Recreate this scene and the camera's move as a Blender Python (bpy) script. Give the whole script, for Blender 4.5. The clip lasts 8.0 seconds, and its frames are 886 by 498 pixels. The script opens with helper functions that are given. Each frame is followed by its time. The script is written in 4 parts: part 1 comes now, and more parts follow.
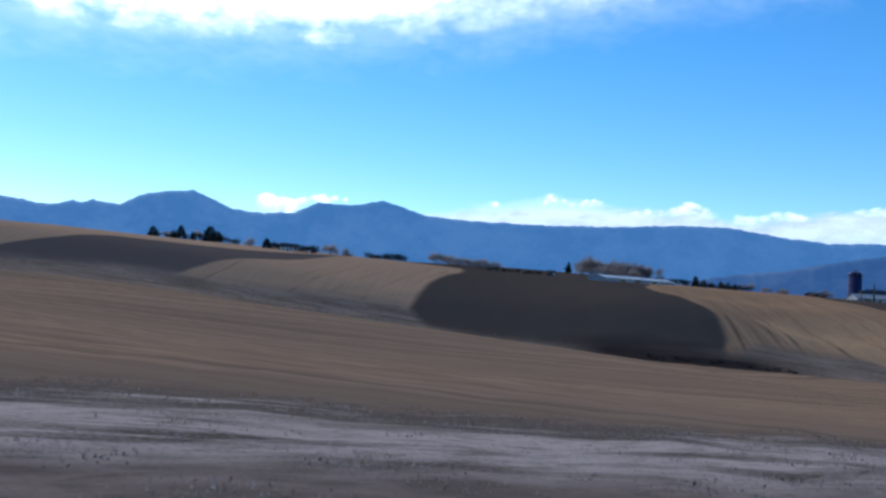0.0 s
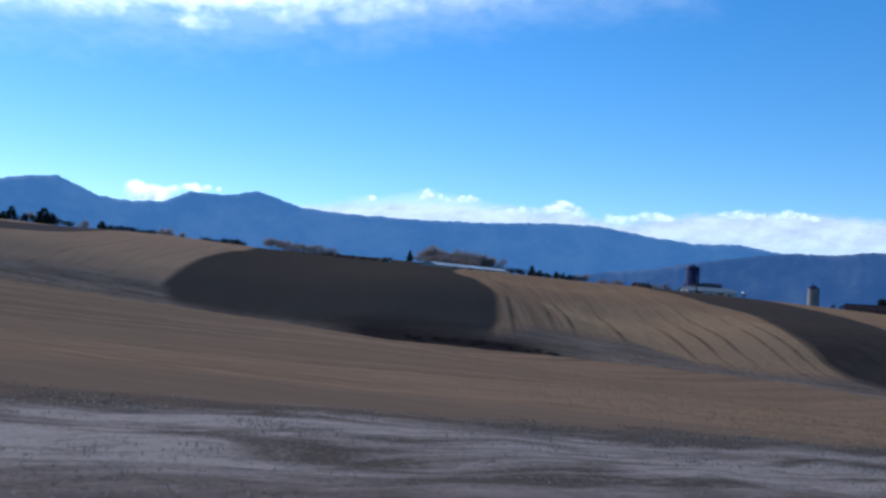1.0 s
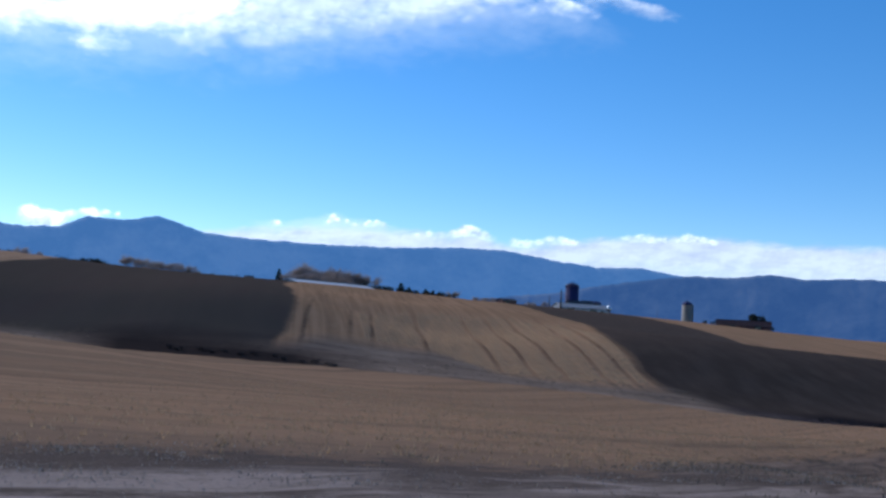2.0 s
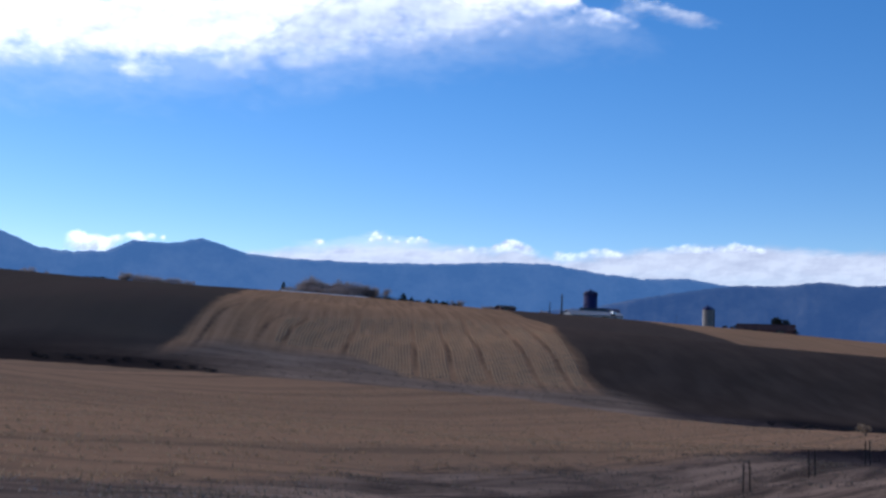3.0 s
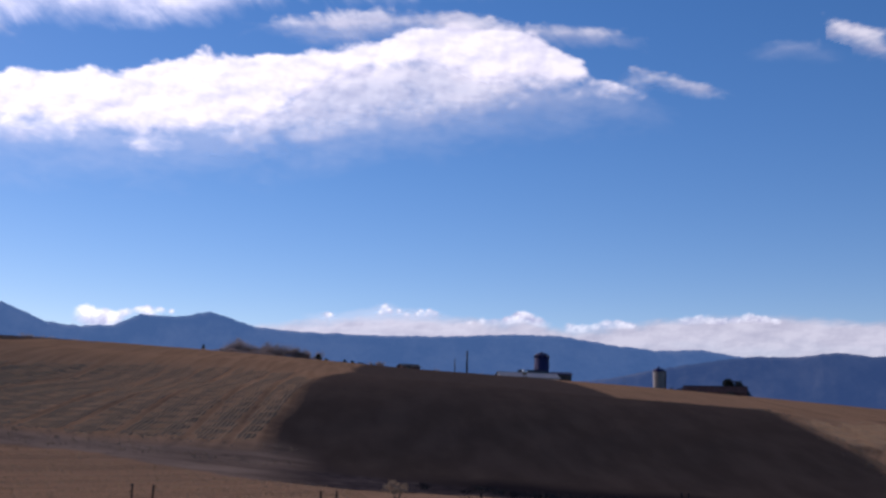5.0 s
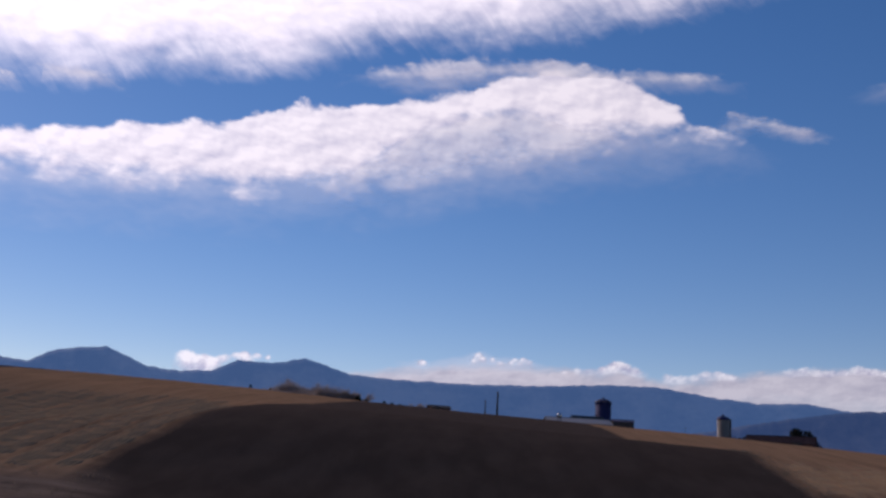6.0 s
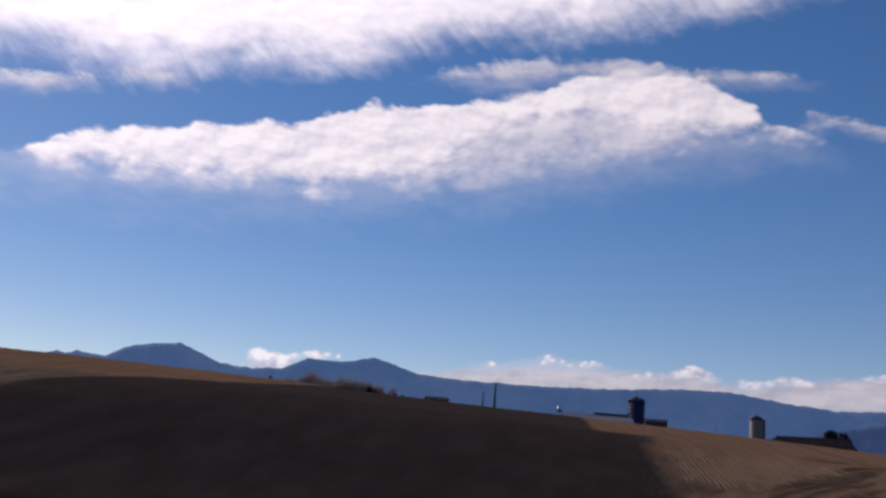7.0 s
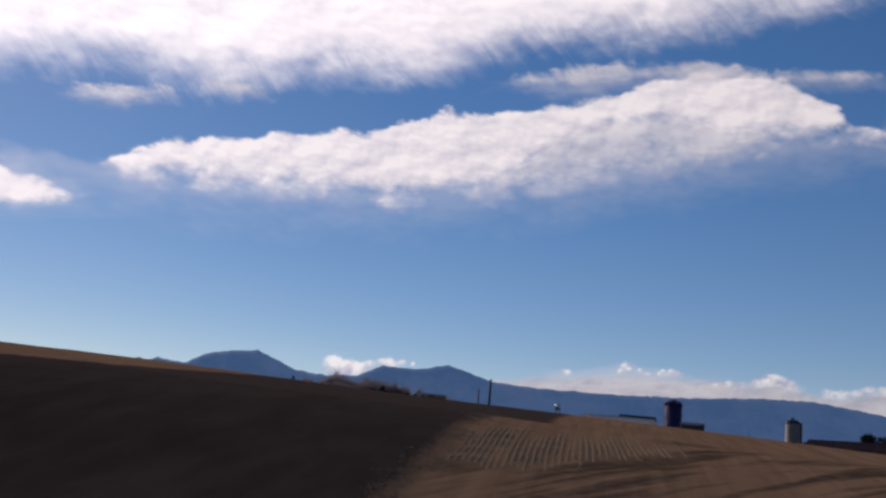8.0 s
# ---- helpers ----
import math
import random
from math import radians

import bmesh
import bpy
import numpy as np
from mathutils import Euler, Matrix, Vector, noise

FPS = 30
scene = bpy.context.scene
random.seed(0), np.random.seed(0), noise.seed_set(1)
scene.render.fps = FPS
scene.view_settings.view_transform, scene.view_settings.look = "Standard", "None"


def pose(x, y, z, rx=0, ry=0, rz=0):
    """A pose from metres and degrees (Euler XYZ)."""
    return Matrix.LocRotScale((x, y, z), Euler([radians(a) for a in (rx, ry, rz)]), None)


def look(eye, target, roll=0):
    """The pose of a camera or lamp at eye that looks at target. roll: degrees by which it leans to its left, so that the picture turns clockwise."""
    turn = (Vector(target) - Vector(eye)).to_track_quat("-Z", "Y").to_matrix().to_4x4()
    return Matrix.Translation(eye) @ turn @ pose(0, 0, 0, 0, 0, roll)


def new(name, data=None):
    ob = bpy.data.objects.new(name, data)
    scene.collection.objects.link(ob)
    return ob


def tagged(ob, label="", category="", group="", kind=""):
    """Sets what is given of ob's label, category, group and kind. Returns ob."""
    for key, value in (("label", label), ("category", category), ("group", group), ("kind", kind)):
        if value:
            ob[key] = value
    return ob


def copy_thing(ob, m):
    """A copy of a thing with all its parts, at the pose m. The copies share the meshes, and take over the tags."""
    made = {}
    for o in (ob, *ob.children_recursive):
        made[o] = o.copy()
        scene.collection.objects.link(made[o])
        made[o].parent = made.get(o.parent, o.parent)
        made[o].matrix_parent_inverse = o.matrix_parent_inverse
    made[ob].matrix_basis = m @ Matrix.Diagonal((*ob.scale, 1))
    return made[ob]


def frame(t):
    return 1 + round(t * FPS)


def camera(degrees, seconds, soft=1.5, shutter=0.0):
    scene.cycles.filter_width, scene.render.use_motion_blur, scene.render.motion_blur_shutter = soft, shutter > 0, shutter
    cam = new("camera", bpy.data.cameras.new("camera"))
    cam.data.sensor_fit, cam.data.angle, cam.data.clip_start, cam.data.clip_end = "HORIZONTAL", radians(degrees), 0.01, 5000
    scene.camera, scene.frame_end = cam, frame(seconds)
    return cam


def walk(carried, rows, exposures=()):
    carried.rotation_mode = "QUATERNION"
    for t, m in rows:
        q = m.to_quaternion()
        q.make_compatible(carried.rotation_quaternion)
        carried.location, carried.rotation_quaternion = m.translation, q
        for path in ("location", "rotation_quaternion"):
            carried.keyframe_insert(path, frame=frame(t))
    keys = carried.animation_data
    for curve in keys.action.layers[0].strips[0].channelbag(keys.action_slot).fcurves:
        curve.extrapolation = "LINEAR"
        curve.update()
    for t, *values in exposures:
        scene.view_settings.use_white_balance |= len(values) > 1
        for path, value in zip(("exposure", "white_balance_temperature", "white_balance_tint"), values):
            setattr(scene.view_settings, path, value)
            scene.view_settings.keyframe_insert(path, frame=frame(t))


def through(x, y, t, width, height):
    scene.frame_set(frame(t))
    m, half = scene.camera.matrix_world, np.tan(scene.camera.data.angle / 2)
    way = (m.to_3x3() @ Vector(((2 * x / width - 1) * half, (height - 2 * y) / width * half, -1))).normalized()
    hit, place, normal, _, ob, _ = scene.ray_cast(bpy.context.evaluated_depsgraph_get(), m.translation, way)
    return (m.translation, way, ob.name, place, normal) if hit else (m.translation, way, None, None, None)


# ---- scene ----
cam = camera(47.72, 8.0, soft=2.7, shutter=0.03)
walk(cam, [
    (0.0, pose(0.00, 0.00, 0.00, 93.02, -3.08, -0.24)),
    (0.5, pose(11.09, 6.69, -0.97, 94.00, -3.15, -3.37)),
    (1.0, pose(22.19, 13.42, -1.89, 93.13, -3.82, -7.14)),
    (1.5, pose(33.32, 20.20, -2.76, 94.29, -3.70, -11.39)),
    (1.7, pose(37.78, 22.92, -3.09, 94.50, -3.56, -12.57)),
    (2.8, pose(62.36, 38.05, -4.74, 95.96, -1.82, -9.74)),
    (3.0, pose(66.84, 40.82, -5.01, 95.72, -2.02, -9.41)),
    (3.5, pose(78.06, 47.79, -5.65, 96.19, -2.36, -9.99)),
    (4.0, pose(89.30, 54.80, -6.23, 99.12, -2.16, -10.61)),
    (4.2, pose(93.80, 57.62, -6.45, 99.34, -2.07, -9.87)),
    (5.3, pose(118.62, 73.27, -7.48, 100.85, -2.03, -7.80)),
    (5.5, pose(123.15, 76.13, -7.64, 102.38, -2.30, -6.98)),
    (6.0, pose(134.48, 83.34, -8.00, 102.48, -3.02, -2.84)),
    (6.5, pose(145.82, 90.59, -8.30, 101.44, -3.88, -1.37)),
    (7.0, pose(157.19, 97.89, -8.55, 102.31, -4.32, 1.25)),
    (7.5, pose(168.59, 105.23, -8.74, 101.53, -4.82, 3.83)),
    (8.0, pose(180.00, 112.63, -8.88, 102.43, -4.94, 5.74)),
], exposures=[(0.0, 0.82, 5700, 8), (0.5, 0.62, 5400, 7), (1.0, 0.66, 5600, 9), (1.7, 0.74, 5800, 12), (3.0, 0.5, 6000, 20), (3.5, 0.48, 6250, 26),
              (4.2, 0.33, 6500, 29), (5.5, 0.12, 6900, 34), (6.0, -0.06, 7050, 34), (7.0, -0.09, 7300, 32), (8.0, -0.18, 7500, 28)])

# ---- light: a low winter sun ahead and to the left, clear sky ----
SUN_AZ, SUN_EL = radians(-37), radians(28)
world = bpy.data.worlds.new("world")
scene.world = world
world.use_nodes = True
sky = world.node_tree.nodes.new("ShaderNodeTexSky")
sky.sky_type, sky.sun_disc, sky.sun_elevation, sky.sun_rotation = "NISHITA", False, SUN_EL, SUN_AZ
sky.altitude, sky.air_density, sky.dust_density, sky.ozone_density = 1500, 1.0, 0.15, 2.5
vivid = world.node_tree.nodes.new("ShaderNodeHueSaturation")
vivid.inputs["Saturation"].default_value = 1.3
parts = world.node_tree.nodes.new("ShaderNodeSeparateColor")
parts.mode = "HSV"
even = world.node_tree.nodes.new("ShaderNodeMath")
even.operation, even.inputs[1].default_value = "POWER", -0.15
scaled = world.node_tree.nodes.new("ShaderNodeVectorMath")
scaled.operation = "SCALE"
world.node_tree.links.new(sky.outputs[0], vivid.inputs["Color"])
world.node_tree.links.new(sky.outputs[0], parts.inputs[0])
world.node_tree.links.new(parts.outputs[2], even.inputs[0])
world.node_tree.links.new(vivid.outputs[0], scaled.inputs[0])
world.node_tree.links.new(even.outputs[0], scaled.inputs["Scale"])
world.node_tree.links.new(scaled.outputs[0], world.node_tree.nodes["Background"].inputs[0])
world.node_tree.nodes["Background"].inputs[1].default_value = 0.114
sun = new("sun", bpy.data.lights.new("sun", "SUN"))
sun.data.energy, sun.data.angle, sun.data.color = 1.7, radians(0.53), (1.0, 0.93, 0.82)
sun.matrix_world = look((0, 0, 0), (-math.sin(SUN_AZ) * math.cos(SUN_EL), -math.cos(SUN_AZ) * math.cos(SUN_EL), -math.sin(SUN_EL)))


# ---- materials ----
class Nodes:
    """A short way to write node trees."""

    def __init__(self, name):
        self.m = bpy.data.materials.new(name)
        self.m.use_nodes = True
        self.t = self.m.node_tree
        self.bsdf = self.t.nodes["Principled BSDF"]
        self.out = self.t.nodes["Material Output"]
        self.bsdf.inputs["Roughness"].default_value = 0.95
        self.bsdf.inputs["Specular IOR Level"].default_value = 0.05

    def put(self, socket, value):
        if isinstance(value, bpy.types.NodeSocket):
            self.t.links.new(value, socket)
        elif isinstance(value, (tuple, list)) and len(value) == 3 and socket.type == "RGBA":
            socket.default_value = (*value, 1)
        else:
            socket.default_value = value

    def math(self, op, a, b=0.0, c=0.0, clamp=False):
        n = self.t.nodes.new("ShaderNodeMath")
        n.operation, n.use_clamp = op, clamp
        for s, v in zip(n.inputs, (a, b, c)):
            self.put(s, v)
        return n.outputs[0]

    def add(self, a, b): return self.math("ADD", a, b)
    def sub(self, a, b): return self.math("SUBTRACT", a, b)
    def mul(self, a, b): return self.math("MULTIPLY", a, b)

    def step(self, a, width=1.0):
        """0 below zero, 1 above, over a soft width."""
        return self.math("MULTIPLY_ADD", a, 1.0 / width, 0.5, clamp=True)

    def xyz(self):
        co = self.t.nodes.new("ShaderNodeTexCoord").outputs["Object"]
        s = self.t.nodes.new("ShaderNodeSeparateXYZ")
        self.put(s.inputs[0], co)
        return co, s.outputs[0], s.outputs[1], s.outputs[2]

    def vec(self, x, y, z=0.0):
        n = self.t.nodes.new("ShaderNodeCombineXYZ")
        for s, v in zip(n.inputs, (x, y, z)):
            self.put(s, v)
        return n.outputs[0]

    def noise(self, vector, scale, detail=3.0, rough=0.55, warp=0.0):
        n = self.t.nodes.new("ShaderNodeTexNoise")
        self.put(n.inputs["Vector"], vector)
        n.inputs["Scale"].default_value, n.inputs["Detail"].default_value = scale, detail
        n.inputs["Roughness"].default_value, n.inputs["Distortion"].default_value = rough, warp
        return n.outputs["Fac"]

    def mix(self, f, a, b):
        n = self.t.nodes.new("ShaderNodeMix")
        n.data_type = "RGBA"
        self.put(n.inputs[0], f)
        self.put(n.inputs[6], a)
        self.put(n.inputs[7], b)
        return n.outputs[2]

    def span(self, f, a, b, lo=0.0, hi=1.0):
        n = self.t.nodes.new("ShaderNodeMapRange")
        for s, v in zip(n.inputs, (f, a, b, lo, hi)):
            self.put(s, v)
        return n.outputs[0]

    def bump(self, h, strength, distance):
        n = self.t.nodes.new("ShaderNodeBump")
        n.inputs["Strength"].default_value, n.inputs["Distance"].default_value = strength, distance
        self.put(n.inputs["Height"], h)
        self.put(self.bsdf.inputs["Normal"], n.outputs[0])

    def profile(self, f, at, values):
        """A smooth line through values, read off at f."""
        n = self.t.nodes.new("ShaderNodeFloatCurve")
        lo, hi, low, high = at[0], at[-1], min(values), max(values)
        curve = n.mapping.curves[0]
        while len(curve.points) < len(at):
            curve.points.new(0.5, 0.5)
        for p, a, v in zip(curve.points, at, values):
            p.location = ((a - lo) / (hi - lo), (v - low) / (high - low))
            p.handle_type = "AUTO_CLAMPED"
        n.mapping.update()
        self.put(n.inputs["Value"], self.span(f, lo, hi))
        return self.span(n.outputs[0], 0.0, 1.0, low, high)

    def random(self):
        return self.t.nodes.new("ShaderNodeObjectInfo").outputs["Random"]

    def island(self):
        return self.t.nodes.new("ShaderNodeNewGeometry").outputs["Random Per Island"]

    def done(self, colour):
        self.put(self.bsdf.inputs["Base Color"], colour)
        return self.m


STRAW, STRAW_DARK, SOIL, SOIL_GREEN = (0.344, 0.210, 0.120), (0.242, 0.149, 0.084), (0.076, 0.059, 0.049), (0.070, 0.060, 0.047)
# field edges of the strip farm: x of each edge where it crosses these y
EDGE_Y = (160, 175, 187, 198, 210, 225, 240, 255, 275, 300, 340, 400, 480, 600)
EDGES = ((-98.9, -99.0, -99.3, -99.1, -96.4, -85.3, -76.7, -72.5, -70.6, -69.4, -66.2, -59.8, -50.3, -39.9),
         (-62.1, -60.2, -58.3, -55.6, -51.0, -43.0, -34.7, -28.7, -23.3, -17.6, -8.4, 5.2, 25.1, 59.9),
         (-11.2, -8.7, -7.0, -5.8, -4.2, -1.9, 1.3, 5.5, 6.0, 5.4, 7.0, 10.8, 15.0, 20.0),
         (52.3, 51.3, 54.0, 55.6, 56.3, 56.5, 57.6, 58.1, 57.7, 62.9, 68.1, 73.5, 78.4, 89.9),
         (109.1, 109.8, 111.7, 112.9, 115.2, 118.6, 120.4, 121.8, 124.3, 127.4, 134.6, 149.6, 164.2, 186.0),
         (170.7, 172.7, 173.2, 174.8, 175.7, 176.6, 177.6, 178.7, 179.9, 181.0, 184.2, 195.1, 206.1, 222.0))
TRAMS = (55.0, 62.5, 66.2, 75.2, 85.5, 90.5, 95.3, 102.0, 106.2)
WEST_TRAMS = (-47.0, -39.5, -32.3, -28.8, -21.8, -14.5, -10.0)
# where the strips end in rough weeds above the draw: y at these x
FOOT_X = (-120, -55, -41, -20, -9, 0, 50, 60, 76, 86, 100, 110, 117, 140, 172, 182, 260)
FOOT_Y = (209, 204, 201, 203, 202, 186, 178, 184, 184, 168, 166, 167, 158, 153, 149, 156, 146)


def land_material():
    n = Nodes("farmland")
    co, x, y, z = n.xyz()
    v = n.math("MULTIPLY_ADD", x, 0.2, y)
    wob = n.add(n.mul(n.sub(n.noise(co, 0.035, 2), 0.5), 9.0), n.mul(n.sub(n.noise(co, 0.5, 3), 0.5), 2.0))
    fine, mid, big = n.noise(co, 6.0, 5), n.noise(co, 0.7, 4), n.noise(co, 0.045, 3)
    # strips of fallow and stubble running up the hill
    dark = None
    up = n.sub(y, 175.0)
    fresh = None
    for i, xs in enumerate(EDGES):
        edge = n.profile(y, EDGE_Y, xs)
        b = n.step(n.add(n.sub(x, edge), n.add(n.mul(wob, 0.35), n.mul(n.sub(fine, 0.5), 2.2))), 1.5)
        bank = edge if i == 4 else (bank if i else None)
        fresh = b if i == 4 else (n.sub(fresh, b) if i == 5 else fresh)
        dark = b if dark is None else (n.add(dark, b) if i % 2 == 0 else n.sub(dark, b))
    along = n.math("MULTIPLY_ADD", y, -0.06, x)
    # wheel tracks of the drill, at uneven spacing
    line = n.add(n.math("MULTIPLY_ADD", up, -0.12, x), n.mul(wob, 0.12))
    dark_lines = None
    west = n.add(n.math("MULTIPLY_ADD", n.sub(y, 205.0), -0.26, x), n.mul(wob, 0.25))
    for p, q, w in [(p, line, 0.38) for p in TRAMS] + [(p, west, 0.3) for p in WEST_TRAMS]:
        t = n.step(n.sub(w, n.math("ABSOLUTE", n.sub(q, p))), 0.5)
        dark_lines = t if dark_lines is None else n.math("MAXIMUM", dark_lines, t)
    worn = n.noise(n.vec(n.mul(along, 0.09), n.mul(y, 0.05)), 1.0, 3)
    dark_lines = n.mul(dark_lines, n.add(n.span(worn, 0.42, 0.58), n.mul(n.step(n.sub(x, 30.0), 10.0), 0.35)))
    # shadow line along the fallow's bank, painted in with the wheel tracks
    rim = n.step(n.sub(0.75, n.math("ABSOLUTE", n.add(n.sub(n.sub(x, bank), -0.3), n.mul(wob, 0.3)))), 0.6)
    dark_lines = n.math("MAXIMUM", dark_lines, n.mul(rim, n.step(n.sub(212.0, y), 20.0)))
    track = n.noise(n.vec(n.mul(x, 0.06), n.mul(n.math("MULTIPLY_ADD", x, -1.2, y), 0.24)), 1.0, 4, 0.55, 0.5)
    headland = n.math("MAXIMUM", n.step(n.sub(x, 189.0), 5.0), n.step(n.sub(n.math("MULTIPLY_ADD", n.math("MAXIMUM", n.sub(x, 179.0), 0.0), 1.0, 175.0), y), 3.0))
    track = n.mul(n.span(track, 0.46, 0.56, 0.0, 0.9), n.mul(headland, n.mul(n.step(n.sub(x, 173.0), 3.0), n.step(n.sub(199.0, y), 12.0))))
    rows = n.noise(n.vec(n.mul(along, 1.0), n.mul(y, 0.03)), 0.9, 4)
    lanes = n.noise(n.vec(n.mul(along, 1.0), n.mul(y, 0.006)), 0.17, 2)
    straw = n.mix(n.span(rows, 0.36, 0.62), STRAW_DARK, STRAW)
    straw = n.mix(n.span(lanes, 0.60, 0.68, 0.0, 0.45), straw, (0.175, 0.115, 0.068))
    straw = n.mix(n.mul(dark_lines, n.span(y, 203.0, 222.0, 0.7, 0.25)), straw, (0.105, 0.071, 0.048))
    straw = n.mix(track, straw, (0.08, 0.056, 0.039))
    straw = n.mix(n.span(mid, 0.45, 0.75, 0.0, 0.4), straw, (0.36, 0.24, 0.142))
    straw = n.mix(n.span(big, 0.42, 0.68, 0.0, 0.5), straw, (0.25, 0.16, 0.09))
    straw = n.mix(n.mul(n.step(n.sub(8.0, x), 10.0), n.math("MULTIPLY_ADD", dark_lines, -0.4, 0.5)), straw, (0.40, 0.278, 0.180))
    fallow = n.mix(n.span(big, 0.35, 0.65), SOIL, SOIL_GREEN)
    fallow = n.mix(n.span(n.noise(n.vec(n.mul(along, 0.5), n.mul(y, 0.04)), 0.6, 4), 0.45, 0.7, 0.0, 0.6), fallow, (0.080, 0.066, 0.053))
    fallow = n.mix(n.span(fine, 0.5, 0.75, 0.0, 0.5), fallow, (0.045, 0.037, 0.031))
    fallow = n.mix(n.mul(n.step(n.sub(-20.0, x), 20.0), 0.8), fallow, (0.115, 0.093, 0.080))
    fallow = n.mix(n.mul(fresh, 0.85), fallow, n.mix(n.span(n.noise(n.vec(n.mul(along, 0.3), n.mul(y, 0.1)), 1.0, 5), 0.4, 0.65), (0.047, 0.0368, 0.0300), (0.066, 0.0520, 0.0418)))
    # fallow painted lighter uphill, in place of glare lifting its dark tone
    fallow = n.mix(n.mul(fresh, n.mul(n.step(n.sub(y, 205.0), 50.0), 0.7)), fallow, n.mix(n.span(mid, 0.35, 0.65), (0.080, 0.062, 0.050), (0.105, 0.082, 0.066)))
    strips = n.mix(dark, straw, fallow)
    # rough weeds along the draw at the foot of the strips
    weeds = n.mix(n.span(n.noise(n.vec(n.mul(v, 1.0), n.mul(x, 0.2)), 0.35, 5), 0.35, 0.65), (0.140, 0.106, 0.079), (0.245, 0.188, 0.140))
    weeds = n.mix(n.span(mid, 0.55, 0.75, 0.0, 0.7), weeds, (0.075, 0.062, 0.05))
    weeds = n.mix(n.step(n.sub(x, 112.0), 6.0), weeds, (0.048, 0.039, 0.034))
    foot = n.add(n.mul(wob, 0.5), n.sub(y, n.profile(x, FOOT_X, FOOT_Y)))
    upper = n.mix(n.step(foot, 7.0), weeds, strips)
    # black ditch and its brush, the steep bank's shadow painted in with them
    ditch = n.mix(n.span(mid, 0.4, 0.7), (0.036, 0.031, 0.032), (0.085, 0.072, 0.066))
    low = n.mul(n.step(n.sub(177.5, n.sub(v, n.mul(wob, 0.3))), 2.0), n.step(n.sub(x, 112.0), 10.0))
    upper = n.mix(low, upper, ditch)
    # soft-edged near-black ground at the foot of the middle fallow
    dark_foot = n.mul(n.mul(n.step(n.sub(188.5, n.add(v, n.mul(wob, 1.2))), 11.0), n.step(n.sub(x, 24.0), 12.0)), n.step(n.sub(61.0, n.add(x, n.mul(wob, 1.2))), 14.0))
    upper = n.mix(n.mul(dark_foot, 0.92), upper, (0.017, 0.0145, 0.015))
    # brush and shadowed bank of the gully, both painted near black
    gully_shade = n.mul(n.step(n.sub(8.0, n.math("ABSOLUTE", n.sub(n.add(v, n.mul(wob, 0.6)), 175.5))), 5.0), n.step(n.sub(x, 124.0), 10.0))
    upper = n.mix(n.mul(gully_shade, 0.9), upper, (0.015, 0.0135, 0.016))
    # stubble field beside the road, its rows along the slope
    row = n.sub(y, n.mul(x, n.math("MULTIPLY_ADD", x, 0.0035, 0.05)))
    streak = n.noise(n.vec(n.mul(x, 0.02), n.mul(row, 1.0)), 0.55, 4)
    swath = n.noise(n.vec(n.mul(x, 0.006), n.mul(row, 1.0)), 0.16, 2)
    wheel = n.noise(n.vec(n.mul(x, 0.009), n.mul(row, 1.0)), 0.42, 3, 0.6)
    near = n.mix(n.span(streak, 0.30, 0.66), (0.262, 0.164, 0.097), STRAW)
    near = n.mix(n.span(swath, 0.50, 0.64, 0.0, 0.75), near, (0.185, 0.125, 0.077))
    near = n.mix(n.span(wheel, 0.56, 0.63, 0.0, 0.7), near, (0.115, 0.080, 0.053))
    near = n.mix(n.span(mid, 0.45, 0.75, 0.0, 0.3), near, (0.345, 0.232, 0.138))
    near = n.mix(n.span(fine, 0.5, 0.72, 0.0, 0.35), near, (0.19, 0.125, 0.072))
    near = n.mix(0.28, near, (0.215, 0.150, 0.100))
    near = n.mix(n.mul(n.step(n.sub(34.0, x), 60.0), 0.6), near, n.mix(n.span(streak, 0.36, 0.60), (0.128, 0.095, 0.066), (0.255, 0.185, 0.122)))
    shy = n.sub(y, n.math("MULTIPLY_ADD", x, 0.52, 22.0))
    near = n.mix(n.mul(n.mul(n.step(n.sub(8.0, n.add(shy, n.mul(wob, 0.5))), 12.0), n.step(n.sub(60.0, x), 20.0)), 0.5), near, (0.128, 0.099, 0.077))
    far_edge = n.math("MINIMUM", n.sub(176.5, v), n.sub(237.8, n.math("MULTIPLY_ADD", x, 0.85, y)))
    verge = n.math("MINIMUM", n.math("MULTIPLY_ADD", x, 1.45, 54 - 1.45 * 57), n.math("MULTIPLY_ADD", x, 0.7, 78 - 0.7 * 76))
    verge = n.math("MAXIMUM", n.math("MULTIPLY_ADD", x, 0.52, 22.0), verge)
    field = n.step(n.add(far_edge, n.mul(wob, 0.25)), 1.2)
    colour = n.mix(field, upper, near)
    # roadside grass, bleached at first, then dark and weedy
    off = n.math("MULTIPLY_ADD", x, -0.6, y)
    patch = n.noise(n.vec(off, n.mul(x, 0.3)), 0.5, 8, 0.66, 0.8)
    blot, speck = n.noise(n.vec(off, n.mul(x, 0.45)), 2.2, 6, 0.65, 0.4), n.noise(co, 13.0, 4, 0.65)
    # matted dark growth by the field, bleached grass between it and the road
    sward = n.add(patch, n.span(n.add(shy, n.mul(wob, 0.35)), -1.0, -4.5, -0.11, 0.055))
    pale = n.mix(n.span(sward, 0.44, 0.60), (0.090, 0.072, 0.058), (0.385, 0.322, 0.275))
    pale = n.mix(n.span(blot, 0.50, 0.66, 0.0, 0.65), pale, (0.135, 0.117, 0.088))
    pale = n.mix(n.span(speck, 0.50, 0.70, 0.0, 0.5), pale, (0.42, 0.345, 0.288))
